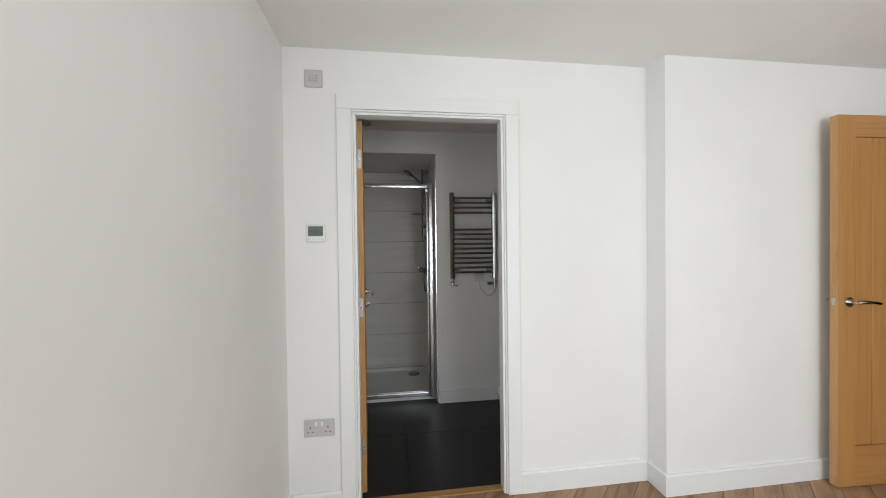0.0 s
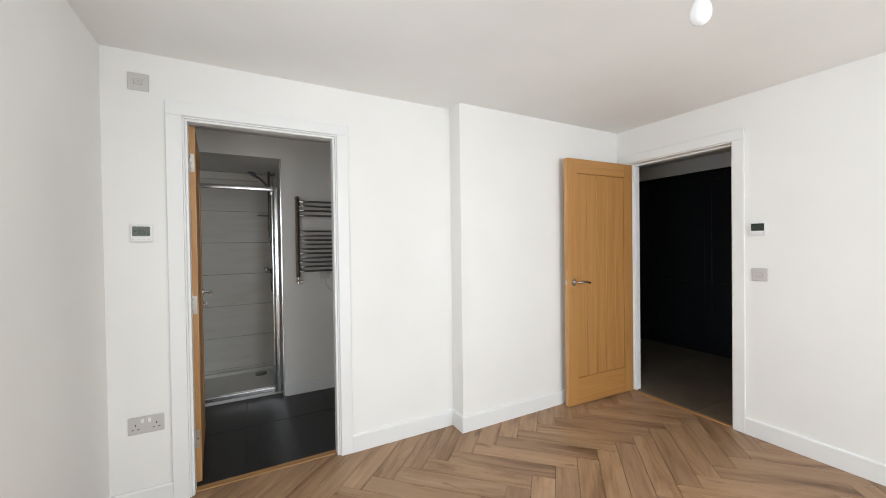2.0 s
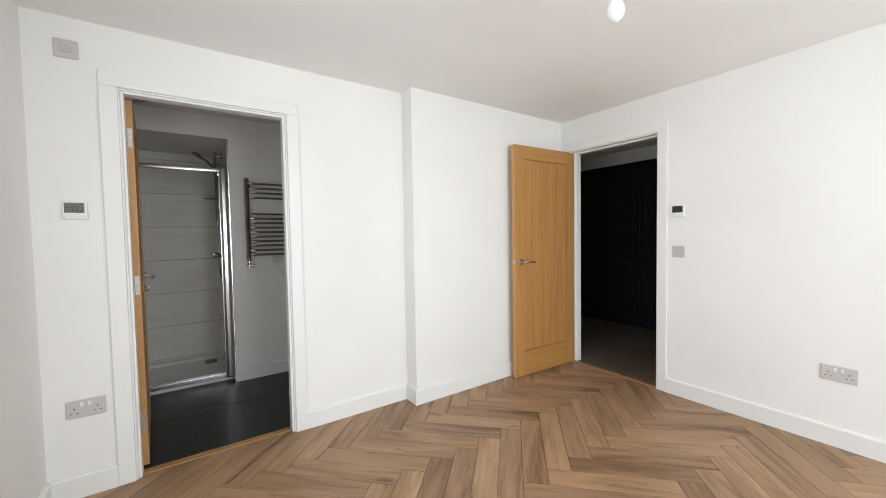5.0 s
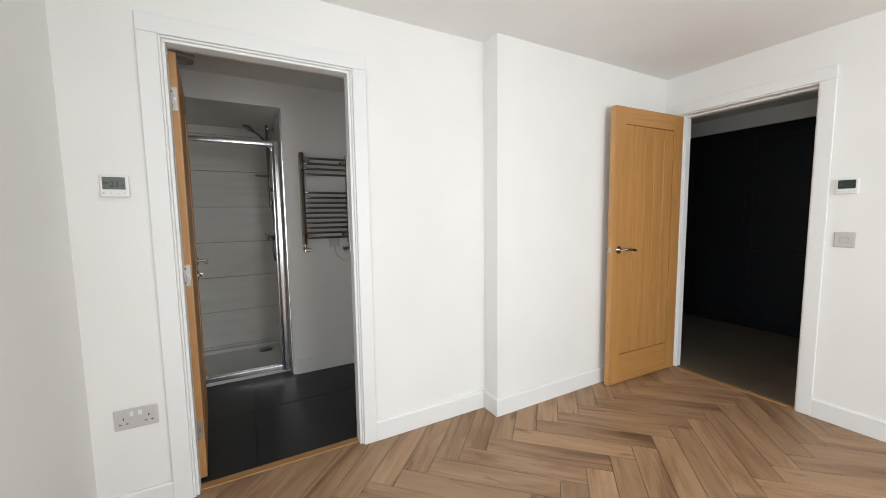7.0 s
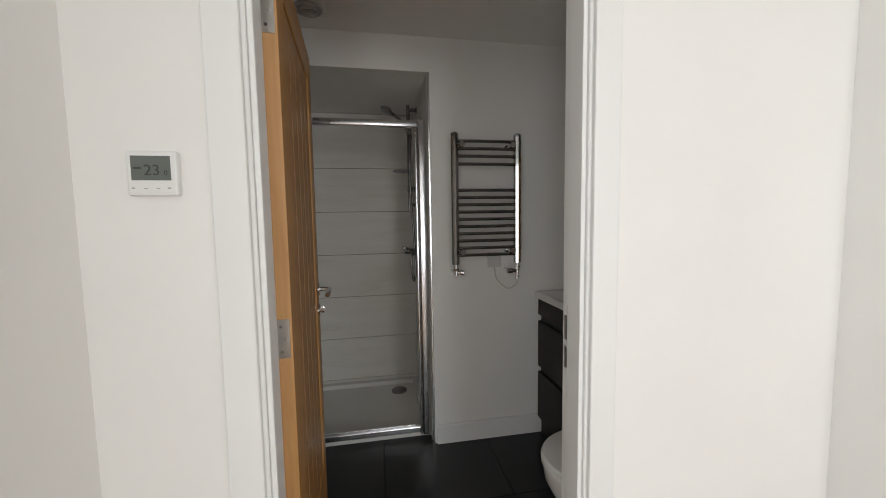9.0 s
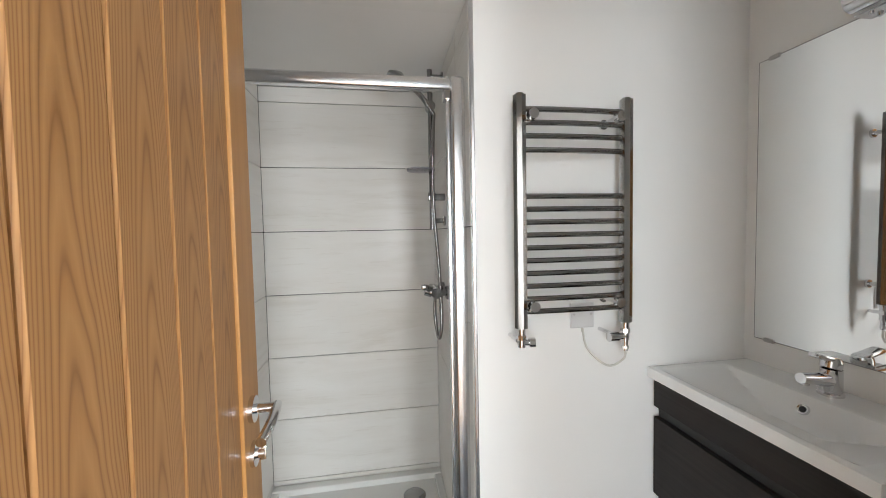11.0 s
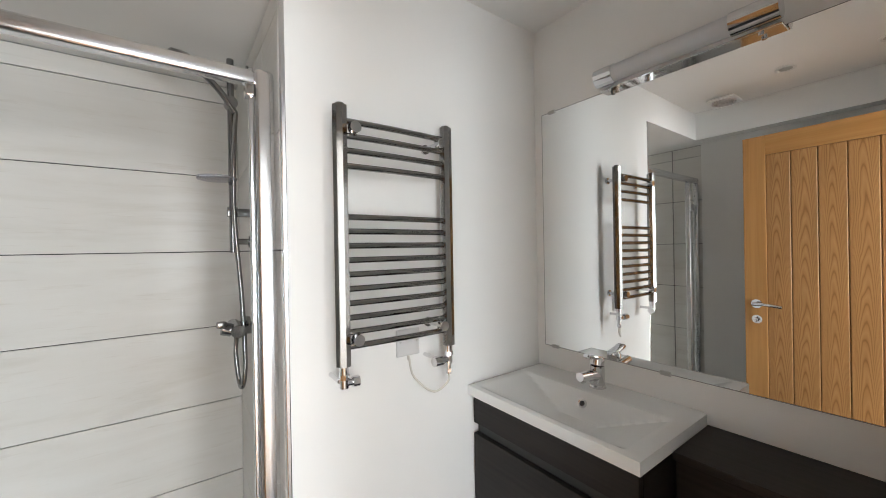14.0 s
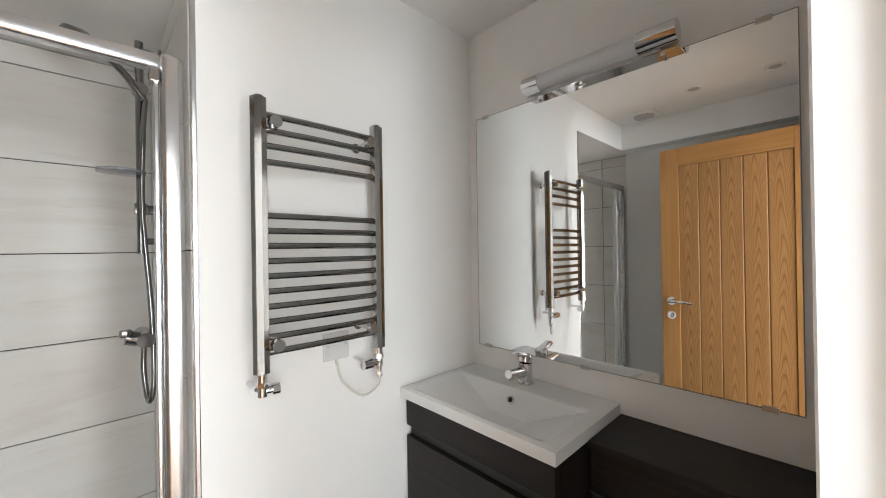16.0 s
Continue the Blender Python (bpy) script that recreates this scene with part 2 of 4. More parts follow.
def lathe(bm, profile, m=Matrix(), n=28):
    """A turned shape from (radius, height) pairs."""
    rings = []
    for r, z in profile:
        rings.append([bm.verts.new(m @ Vector((r * math.cos(2 * math.pi * k / n), r * math.sin(2 * math.pi * k / n), z))) for k in range(n)])
    for a, b in zip(rings, rings[1:]):
        for k in range(n):
            bm.faces.new((a[k], a[(k + 1) % n], b[(k + 1) % n], b[k]))
    bm.faces.new(rings[0][::-1])
    bm.faces.new(rings[-1])


def finish(name, bm, material, smooth=False):
    bmesh.ops.recalc_face_normals(bm, faces=bm.faces[:])
    me = bpy.data.meshes.new(name)
    bm.to_mesh(me)
    bm.free()
    me.materials.append(material)
    if smooth:
        me.shade_smooth()
        me.set_sharp_from_angle(angle=radians(38))
    return me


def part(name, bm, material, parent, label="", smooth=False):
    ob = new(name, finish(name, bm, material, smooth))
    ob.parent = parent
    return tagged(ob, label)


def boxpart(name, dims, material, parent, bev=0.0, label=""):
    bm = bmesh.new()
    box(bm, *dims, bev)
    return part(name, bm, material, parent, label)


def rodpart(name, a, b, r, material, parent, n=20, label=""):
    bm = bmesh.new()
    rod(bm, a, b, r, n)
    return part(name, bm, material, parent, label, True)


def thing(name, m, label, category, group="", kind=""):
    ob = new(name)
    ob.empty_display_size = 0.1
    ob.matrix_basis = m
    return tagged(ob, label, category, group, kind)


def setting(name, boxes, material, label, category, bev=0.0):
    bm = bmesh.new()
    for b in boxes:
        box(bm, *b, bev)
    ob = new(name, finish(name, bm, material))
    return tagged(ob, label, category, "", "structure")


# ---- plan ----
XL, XR = -0.44, 3.155          # bedroom side walls
YS, YN, YNIB = -2.4, 1.83, 1.69  # window wall, bathroom wall, its thicker stretch
HC = 2.30                      # bedroom ceiling
XNIB = 1.488
YB, YBATH = 1.943, 3.006       # bathroom side of the wall, towel rail wall
XM, HB = 1.452, 2.27           # mirror wall, bathroom ceiling
XBL, XSOF, ZSOF = -0.37, -0.27, 2.088
XSH, YSH = 0.445, 3.838        # shower recess
XSW = -0.446                   # shower side wall
E0, E1, EH = -0.108, 0.664, 1.998  # bathroom door opening between linings
D0, D1, DH = 0.80, 1.566, 1.998    # hall door opening
XH = 4.90

# ---- structure: bedroom ----
setting("floor", [(XL - 0.1, XR + 0.06, YS - 0.1, YN + 0.032, -0.12, -0.008)], PLANK_BED, "dark bed under oak-look herringbone floor planks", "floor")
setting("ceiling", [(XL - 0.1, XR + 0.1, YS - 0.1, YN + 0.05, HC, HC + 0.1)], CEIL, "plain matt white bedroom ceiling", "ceiling")
# the west wall's opening is cut only for the added side light
setting("wall_west", [(XL - 0.2, XL, YS - 0.1, -0.69, -0.1, HC + 0.1), (XL - 0.2, XL, 0.45, YN + 0.111, -0.1, HC + 0.1),
    (XL - 0.2, XL, -0.69, 0.45, -0.1, 0.3), (XL - 0.2, XL, -0.69, 0.45, 2.1, HC + 0.1)], WALL, "plain matt white painted bedroom wall", "wall")
setting("wall_north", [
    (XL, E0 - 0.03, YN, YB, -0.1, HC + 0.1),
    (E0 - 0.03, E1 + 0.03, YN, YB, EH + 0.03, HC + 0.1),
    (E1 + 0.03, XNIB, YN, YB, -0.1, HC + 0.1),
    (XNIB, XR + 0.115, YNIB, YB, -0.1, HC + 0.1)], WALL, "white painted wall with a stepped projection and doorway", "wall")
setting("wall_east", [
    (XR, XR + 0.115, D1 + 0.03, YNIB, -0.1, HC + 0.1),
    (XR, XR + 0.115, D0 - 0.03, D1 + 0.03, DH + 0.03, HC + 0.1),
    (XR, XR + 0.115, YS - 0.1, D0 - 0.03, -0.1, HC + 0.1)], WALL, "white painted wall with a doorway to the hall", "wall")
setting("wall_south", [
    (XL - 0.12, 0.60, YS - 0.25, YS, -0.1, HC + 0.1),
    (2.60, XR + 0.115, YS - 0.25, YS, -0.1, HC + 0.1),
    (0.60, 2.60, YS - 0.25, YS, -0.1, 0.5),
    (0.60, 2.60, YS - 0.25, YS, 2.1, HC + 0.1)], WALL, "white painted window wall", "wall")


def window(name, m, w, z0, z1, label):
    """A two-light window; local x along the wall, y outwards."""
    ob = thing(name, m, label, "window", "", "structure")
    f = 0.055
    for nm, d in (("window_frame", (0, w, 0.1, 0.16, z0, z0 + f)), ("window_frame", (0, w, 0.1, 0.16, z1 - f, z1)),
                  ("window_frame", (0, f, 0.101, 0.159, z0 + f, z1 - f)), ("window_frame", (w - f, w, 0.101, 0.159, z0 + f, z1 - f)),
                  ("mullion", (w / 2 - 0.03, w / 2 + 0.03, 0.101, 0.159, z0 + f, z1 - f))):
        boxpart(nm, d, UPVC, ob, 0.004)
    for a, b in ((f, w / 2 - 0.03), (w / 2 + 0.03, w - f)):
        boxpart("pane", (a, b, 0.12, 0.13, z0 + f, z1 - f), GLASS, ob).visible_shadow = False
    return ob


window("window_1", pose(2.60, YS, 0, 0, 0, 180), 2.0, 0.5, 2.1, "white framed bedroom window with two clear panes")
# unseen side window, added to bring light to the towel rail wall
window("added_window_2", pose(XL, -0.69, 0, 0, 0, 90), 1.14, 0.3, 2.1, "added unseen side window, white framed with two clear panes")


def skirting(runs, name="baseboard", h=0.112, d=0.016, material=GLOSS):
    """Runs of (x0, y0, x1, y1, nx, ny): along the wall, and the way it faces."""
    bm = bmesh.new()
    for x0, y0, x1, y1, nx, ny in runs:
        prof = [(0, 0), (d, 0), (d, h - 0.008), (d - 0.005, h), (0, h)]
        ends = []
        for x, y in ((x0, y0), (x1, y1)):
            ends.append([bm.verts.new((x + nx * a, y + ny * a, z)) for a, z in prof])
        for k in range(5):
            bm.faces.new((ends[0][k], ends[0][(k + 1) % 5], ends[1][(k + 1) % 5], ends[1][k]))
        bm.faces.new(ends[0])
        bm.faces.new(ends[1][::-1])
    ob = new(name, finish(name, bm, material))
    return tagged(ob, "white painted skirting board along the wall", "skirting board", "", "structure")


AW = 0.072  # architrave width
skirting([(XL + 0.016, YN, E0 - AW - 0.008, YN, 0, -1), (E1 + AW + 0.008, YN, XNIB - 0.016, YN, 0, -1), (XNIB, YN - 0.0, XNIB, YNIB, -1, 0),
          (XNIB - 0.016, YNIB, XR - 0.016, YNIB, 0, -1), (XL, YS, XL, YN, 1, 0), (XR, YS, XR, D0 - AW - 0.008, -1, 0)])


def door_surround(name, w, wall_d, m, label):
    """Lining, stop and architrave of a doorway; local x along the wall, y into the opening from the near face, w the clear width."""
    ob = thing(name, m, label, "door frame", "", "structure")
    h = EH
    lin = bmesh.new()
    box(lin, -0.03, 0, -0.004, wall_d + 0.001, 0, h, 0.002, 1)
    box(lin, w, w + 0.03, -0.004, wall_d + 0.001, 0, h, 0.002, 1)
    box(lin, -0.03, w + 0.03, -0.004, wall_d + 0.001, h, h + 0.028, 0.002, 1)
    part("lining", lin, GLOSS, ob)
    return ob, h


def stops(ob, w, h, y0, y1):
    bm = bmesh.new()
    box(bm, 0, 0.013, y0, y1, 0, h - 0.013, 0.003, 2)
    box(bm, w - 0.013, w, y0, y1, 0, h - 0.013, 0.003, 2)
    box(bm, 0, w, y0, y1, h - 0.013, h, 0.003, 2)
    part("door_stop", bm, GLOSS, ob)


def architrave(ob, w, h, y, sign, far=None):
    lim = AW if far is None else far
    for nm, d in (("architrave", (-0.008 - AW, -0.008, y, y + sign * 0.017, 0, h + 0.008)),
                  ("architrave", (w + 0.008, w + 0.008 + lim, y, y + sign * 0.017, 0, h + 0.008)),
                  ("architrave", (-0.008 - AW, w + 0.008 + lim, y, y + sign * 0.017, h + 0.008, h + 0.008 + AW))):
        d = list(d)
        d[2], d[3] = min(d[2], d[3]), max(d[2], d[3])
        boxpart(nm, d, GLOSS, ob, 0.004)


ens, h = door_surround("door_frame_1", E1 - E0, YB - YN, pose(E0, YN, 0), "white painted door lining and architrave of the bathroom doorway")
stops(ens, E1 - E0, h, 0.004, 0.068)
architrave(ens, E1 - E0, h, -0.0005, -1)
boxpart("strike_plate", (E1 - E0 - 0.003, E1 - E0 - 0.0005, 0.078, 0.10, 0.95, 1.02), STEEL, ens, 0, "brushed steel strike plate")
boxpart("strike_plate", (E1 - E0 - 0.003, E1 - E0 - 0.0005, 0.078, 0.10, 0.87, 0.93), STEEL, ens, 0, "brushed steel strike plate")
hal, h = door_surround("door_frame_2", D1 - D0, 0.115, pose(XR, D1, 0, 0, 0, -90), "white painted door lining and architrave of the hall doorway")
stops(hal, D1 - D0, h, 0.05, 0.11)
ob = hal
for d in ((-0.008 - AW, -0.008, -0.0175, -0.0005, 0, h + 0.008), (D1 - D0 + 0.008, D1 - D0 + 0.008 + AW, -0.0175, -0.0005, 0, h + 0.008),
          (-0.008 - AW, D1 - D0 + 0.008 + AW, -0.0175, -0.0005, h + 0.008, h + 0.008 + AW)):
    boxpart("architrave", d, GLOSS, hal, 0.004)
tagged(boxpart("threshold_1", (E0, E1, YN + 0.030, YN + 0.076, -0.004, 0.006), OAK_BAR, None, 0.003), "oak threshold strip across the bathroom doorway", "threshold", "", "structure")
tb = boxpart("threshold_2", (-0.383, 0.383, -0.02, 0.02, -0.004, 0.006), OAK_BAR, None, 0.003)
tb.matrix_basis = pose(XR + 0.02, (D0 + D1) / 2, 0, 0, 0, 90)
tagged(tb, "oak threshold strip across the hall doorway", "threshold", "", "structure")

# ---- structure: bathroom and shower recess ----
setting("bathroom_floor", [(XL, XM + 0.1, YN + 0.03, YBATH + 0.12, -0.12, -0.006)], GROUT_FLOOR, "grey grout bed under charcoal floor tiles", "floor")
setting("bathroom_ceiling", [(XL - 0.1, XM + 0.1, YB - 0.05, YBATH + 0.1, HB, HB + 0.1)], CEIL, "plain white bathroom ceiling", "ceiling")
setting("bathroom_wall_west", [(XBL - 0.12, XBL, YB, YBATH + 0.004, -0.1, HB), (XSW - 0.12, XSW, YBATH + 0.004, YSH + 0.1, -0.1, HB)], WALL, "plain white bathroom wall behind the open door", "wall")
setting("soffit", [(XBL, XSOF, YB, YBATH, ZSOF, HB)], WALL, "white boxed soffit along the bathroom wall", "soffit")
setting("bathroom_wall_east", [(XM, XM + 0.1, YB, YBATH + 0.1, -0.1, HB)], WALL, "white painted wall behind mirror and vanity", "wall")
setting("bathroom_wall_north", [(XSH, XM, YBATH, YSH + 0.1, -0.1, HB), (XSW, XSH, YBATH, YBATH + 0.12, ZSOF, HB)], WALL, "white painted wall that carries the towel rail", "wall")
setting("shower_ceiling", [(XSW, XSH, YBATH + 0.12, YSH + 0.1, ZSOF, HB)], CEIL, "white lowered shower ceiling", "ceiling")
setting("shower_wall", [(XSW, XSH, YSH, YSH + 0.1, -0.1, ZSOF)], GROUT_DARK, "dark grouted backing of the shower tiles", "wall")
setting("shower_side_backing", [(XSW, XSW + 0.004, YBATH + 0.02, YSH, 0, ZSOF), (XSH - 0.004, XSH, YBATH + 0.004, YSH, 0, ZSOF)], GROUT_DARK, "dark grouted backing of the shower side tiles", "wall")
skirting([(XSH + 0.012, YBATH, XM, YBATH, 0, -1)])

# ---- structure: hall ----
setting("hall_floor", [(XR + 0.04, XH + 0.7, -1.4, 4.1, -0.12, -0.012)], GROUT_FLOOR, "grey grout bed under slate hall tiles", "floor")
setting("hall_ceiling", [(XR + 0.1, XH + 0.7, -1.4, 4.1, HC, HC + 0.1)], CEIL, "plain white hall ceiling", "ceiling")
# gap in the unseen south end is added to let sky light in
setting("hall_walls", [(XH + 0.6, XH + 0.7, -1.4, 4.1, -0.1, HC), (XR + 0.115, 3.5, -1.5, -1.4, -0.1, HC), (4.5, XH + 0.6, -1.5, -1.4, -0.1, HC), (3.5, 4.5, -1.5, -1.4, 2.05, HC), (XR + 0.115, XH + 0.6, 4.1, 4.2, -0.1, HC),
                       (XR, XR + 0.115, YB, 4.1, -0.1, HC), (XH, XH + 0.6, -1.4, 4.1, 2.14, HC)], WALL, "white painted hall walls", "wall")


# ---- doors ----
def door_leaf(name, m, label, face_sign):
    """An oak leaf of tongued boards between stiles and rails; hinge edge at x = 0, width along +x, thickness along y 0 to 0.04."""
    W, T, Z0, Z1 = 0.758, 0.040, 0.006, 1.993
    ob = thing(name, m, label, "door")
    S, TR, BR = 0.105, 0.115, 0.215
    for x0, x1 in ((0, S), (W - S, W)):
        boxpart("stile", (x0, x1, 0, T, Z0, Z1), OAK, ob, 0.002)
    for z0, z1 in ((Z0, Z0 + BR), (Z1 - TR, Z1)):
        boxpart("rail", (S, W - S, 0.0008, T - 0.0008, z0, z1), OAK_RAIL, ob, 0.0015)
    boxpart("core", (S, W - S, 0.011, T - 0.011, Z0 + BR, Z1 - TR), GROOVE, ob)
    n = 5
    bw = (W - 2 * S) / n
    for k in range(n):
        bm = bmesh.new()
        box(bm, S + k * bw + 0.0018, S + (k + 1) * bw - 0.0018, 0.006, T - 0.006, Z0 + BR + 0.002, Z1 - TR - 0.002, 0.003, 1)
        part("board", bm, OAK_FIGURED if face_sign else OAK, ob)
    for x0 in (-0.0012, W - 0.0002):
        boxpart("edge_lipping", (x0, x0 + 0.0014, 0.001, T - 0.001, Z0 + 0.001, Z1 - 0.001), OAK_EDGE, ob, 0, "pale oak edge lipping")
    # lever handles on both faces
    hx, hz = W - 0.058, 1.0
    for s, y in ((-1, 0.0), (1, T)):
        bm = bmesh.new()
        rod(bm, (hx, y, hz), (hx, y + s * 0.009, hz), 0.026, 28)
        rose = part("handle_rose", bm, CHROME, ob, "round chrome handle rose", True)
        bm = bmesh.new()
        rod(bm, (hx, y + s * 0.006, hz), (hx, y + s * 0.05, hz), 0.0095, 16)
        tube(bm, [(hx + 0.008, y + s * 0.048, hz), (hx - 0.03, y + s * 0.052, hz + 0.004), (hx - 0.08, y + s * 0.053, hz + 0.001), (hx - 0.125, y + s * 0.048, hz - 0.006)], 0.0095, 12)
        part("lever", bm, CHROME, rose, "chrome lever", True)
        if face_sign:
            bm = bmesh.new()
            rod(bm, (hx, y, hz - 0.092), (hx, y + s * 0.008, hz - 0.092), 0.025, 28)
            lock = part("lock_rose", bm, CHROME, ob, "round chrome bathroom lock rose", True)
            bm = bmesh.new()
            rod(bm, (hx, y + s * 0.008, hz - 0.092), (hx, y + s * 0.024, hz - 0.092), 0.010, 16)
            box(bm, hx - 0.004, hx + 0.004, y + s * 0.02 - 0.006, y + s * 0.02 + 0.008, hz - 0.106, hz - 0.078, 0.002)
            part("thumb_turn", bm, CHROME, lock, "", True)
    boxpart("latch_plate", (W + 0.0006, W + 0.0026, 0.011, 0.029, 0.982, 1.018), STEEL, ob, 0.0005, "brushed steel latch plate")
    ky = T + 0.004 if face_sign else -0.004
    for z in (0.25, 1.0, 1.79):
        bm = bmesh.new()
        box(bm, -0.003, -0.0013, 0.006, 0.036, z - 0.05, z + 0.05, 0.0004, 1)
        hg = part("hinge", bm, STEEL, ob, "brushed steel butt hinge")
        bm = bmesh.new()
        for k in range(5):
            rod(bm, (-0.006, ky, z - 0.05 + k * 0.02 + 0.0006), (-0.006, ky, z - 0.03 + k * 0.02 - 0.0006), 0.005, 12)
        part("knuckle", bm, STEEL, hg, "", True)
        bm = bmesh.new()
        for k in (-0.032, 0.0, 0.032):
            rod(bm, (-0.0038, 0.026 if k else 0.016, z + k), (-0.003, 0.026 if k else 0.016, z + k), 0.0042, 12)
        part("screw", bm, CHROME, hg, "", True)
    return ob


# the bathroom leaf stands open into the bathroom, square to its frame
M_ENS = pose(E0 - 0.005, YB + 0.004, 0, 0, 0, 93.6)
door_leaf("door_1", M_ENS @ pose(0, -0.040, 0), "oak bathroom door with vertical boards standing open", 1)
# the hall leaf stands open against the wall
door_leaf("door_2", Matrix.Translation((XR + 0.020, D1 - 0.004, 0)) @ pose(0, 0, 0, 0, 0, 177.6) @ Matrix.Translation((0, -0.040, 0)), "oak bedroom door with vertical boards, open against the wall", 0)


# ---- wall plates ----
def socket(m, label):
    ob = thing("double_socket", m, label, "socket", "wall sockets")
    boxpart("face_plate", (-0.073, 0.073, -0.009, 0, -0.043, 0.043), GREYPLATE, ob, 0.004)
    for s in (-1, 1):
        for dx, dz, w, hh in ((0, 0.014, 0.004, 0.010), (-0.011, -0.008, 0.008, 0.004), (0.011, -0.008, 0.008, 0.004)):
            boxpart("pin_hole", (s * 0.042 + dx - w / 2, s * 0.042 + dx + w / 2, -0.0098, -0.0088, -0.010 + dz - hh / 2, -0.010 + dz + hh / 2), HOLE, ob)
        boxpart("rocker_switch", (s * 0.014 - 0.006, s * 0.014 + 0.006, -0.012, -0.0088, 0.012, 0.032), PLASTIC, ob, 0.0012)
    return ob


socket(pose(-0.292, YN, 0.433), "pale grey double wall socket above the skirting")
socket(pose(XR, -0.19, 0.42, 0, 0, -90), "pale grey double wall socket above the skirting")


def switch(m, label, mark=False, w=0.043):
    ob = thing("wall_switch", m, label, "switch", "wall switches")
    boxpart("face_plate", (-w, w, -0.009, 0, -w, w), GREYPLATE, ob, 0.005)
    boxpart("rocker", (-0.016, 0.016, -0.0125, -0.0088, -0.013, 0.013), GREYPLATE, ob, 0.002)
    bm = bmesh.new()
    for a, b, c, d in ((-0.017, 0.017, 0.0135, 0.0145), (-0.017, 0.017, -0.0145, -0.0135), (-0.0175, -0.0165, -0.014, 0.014), (0.0165, 0.0175, -0.014, 0.014)):
        box(bm, a, b, -0.0096, -0.0088, c, d)
    part("rocker_outline", bm, GREYDARK, ob)
    if mark:
        bm = bmesh.new()
        box(bm, -0.005, 0.005, -0.0130, -0.0124, -0.004, -0.0028)
        box(bm, -0.003, 0.005, -0.0130, -0.0124, 0.003, 0.0042)
        part("marking", bm, GREYDARK, ob)
    return ob


switch(pose(-0.293, YN, 2.149), "pale grey fan isolator switch high on the wall", True)
switch(pose(XR, 0.642, 1.09, 0, 0, -90), "pale grey light switch below the thermostat")


def digits(text, size, x, y, z, parent, material):
    cu = bpy.data.curves.new("readout", "FONT")
    cu.body, cu.size, cu.extrude = text, size, 0.0002
    tmp = bpy.data.objects.new("readout", cu)
    scene.collection.objects.link(tmp)
    me = bpy.data.meshes.new_from_object(tmp.evaluated_get(bpy.context.evaluated_depsgraph_get()))
    bpy.data.objects.remove(tmp)
    me.materials.clear()
    me.materials.append(material)
    ob = new("readout", me)
    ob.parent = parent
    ob.matrix_basis = pose(x, y, z, 90, 0, 0)
    return tagged(ob, "dark digits of the display")


def thermostat(m, label, screen, text):
    ob = thing("thermostat", m, label, "thermostat", "room thermostats")
    boxpart("housing", (-0.045, 0.045, -0.018, 0, -0.044, 0.044), PLASTIC, ob, 0.004)
    boxpart("screen", (-0.036, 0.034, -0.0192, -0.0175, -0.014, 0.034), screen, ob, 0.0005, "grey-green display")
    boxpart("button_strip", (-0.041, 0.041, -0.0186, -0.0175, -0.038, -0.022), PLASTIC, ob, 0.0004)
    bm = bmesh.new()
    for k, x in enumerate((-0.034, -0.012, 0.010, 0.030)):
        box(bm, x - 0.003, x + 0.003, -0.0192, -0.0185, -0.031, -0.0298)
        if k in (0, 3):
            box(bm, x - 0.003, x + 0.003, -0.0192, -0.0185, -0.028, -0.0270)
    part("button_mark", bm, GREYDARK, ob)
    if text:
        digits(text, 0.030, -0.014, -0.0196, -0.004, ob, LCD_INK)
        digits("0", 0.014, 0.022, -0.0196, -0.004, ob, LCD_INK)
    bm = bmesh.new()
    box(bm, -0.032, -0.018, -0.0197, -0.0191, 0.008, 0.012)
    part("display_bar", bm, LCD_INK, ob)
    return ob


thermostat(pose(-0.291, YN, 1.394), "white room thermostat showing 23 on a grey display", LCD, "23")
thermostat(pose(XR, 0.646, 1.393, 0, 0, -90), "white room thermostat with a dark display", LCD_DARK, "")

# ---- pendant bulb ----
pend = thing("pendant_light", pose(1.435, 0.128, HC), "bare opal bulb on a short white pendant cord", "pendant light")
bm = bmesh.new()
lathe(bm, [(0.045, 0), (0.045, -0.008), (0.036, -0.022), (0.010, -0.03)])
part("ceiling_rose", bm, PLASTIC, pend, "", True)
rodpart("cord", (0, 0, -0.03), (0, 0, -0.135), 0.003, CORD, pend, 10)
bm = bmesh.new()
lathe(bm, [(0.006, -0.125), (0.011, -0.140), (0.013, -0.150), (0.018, -0.152), (0.018, -0.170), (0.0185, -0.172), (0.0185, -0.200), (0.017, -0.204)])
part("lamp_holder", bm, PLASTIC, pend, "", True)
bm = bmesh.new()
lathe(bm, [(0.0165, -0.203), (0.0165, -0.209)])
part("holder_ring", bm, GREYDARK, pend, "", True)
bm = bmesh.new()
lathe(bm, [(0.013, -0.208), (0.014, -0.220), (0.020, -0.236), (0.027, -0.252), (0.030, -0.268), (0.028, -0.285), (0.021, -0.298), (0.010, -0.306), (0.002, -0.308)])
part("bulb", bm, BULB, pend, "opal glass bulb", True)

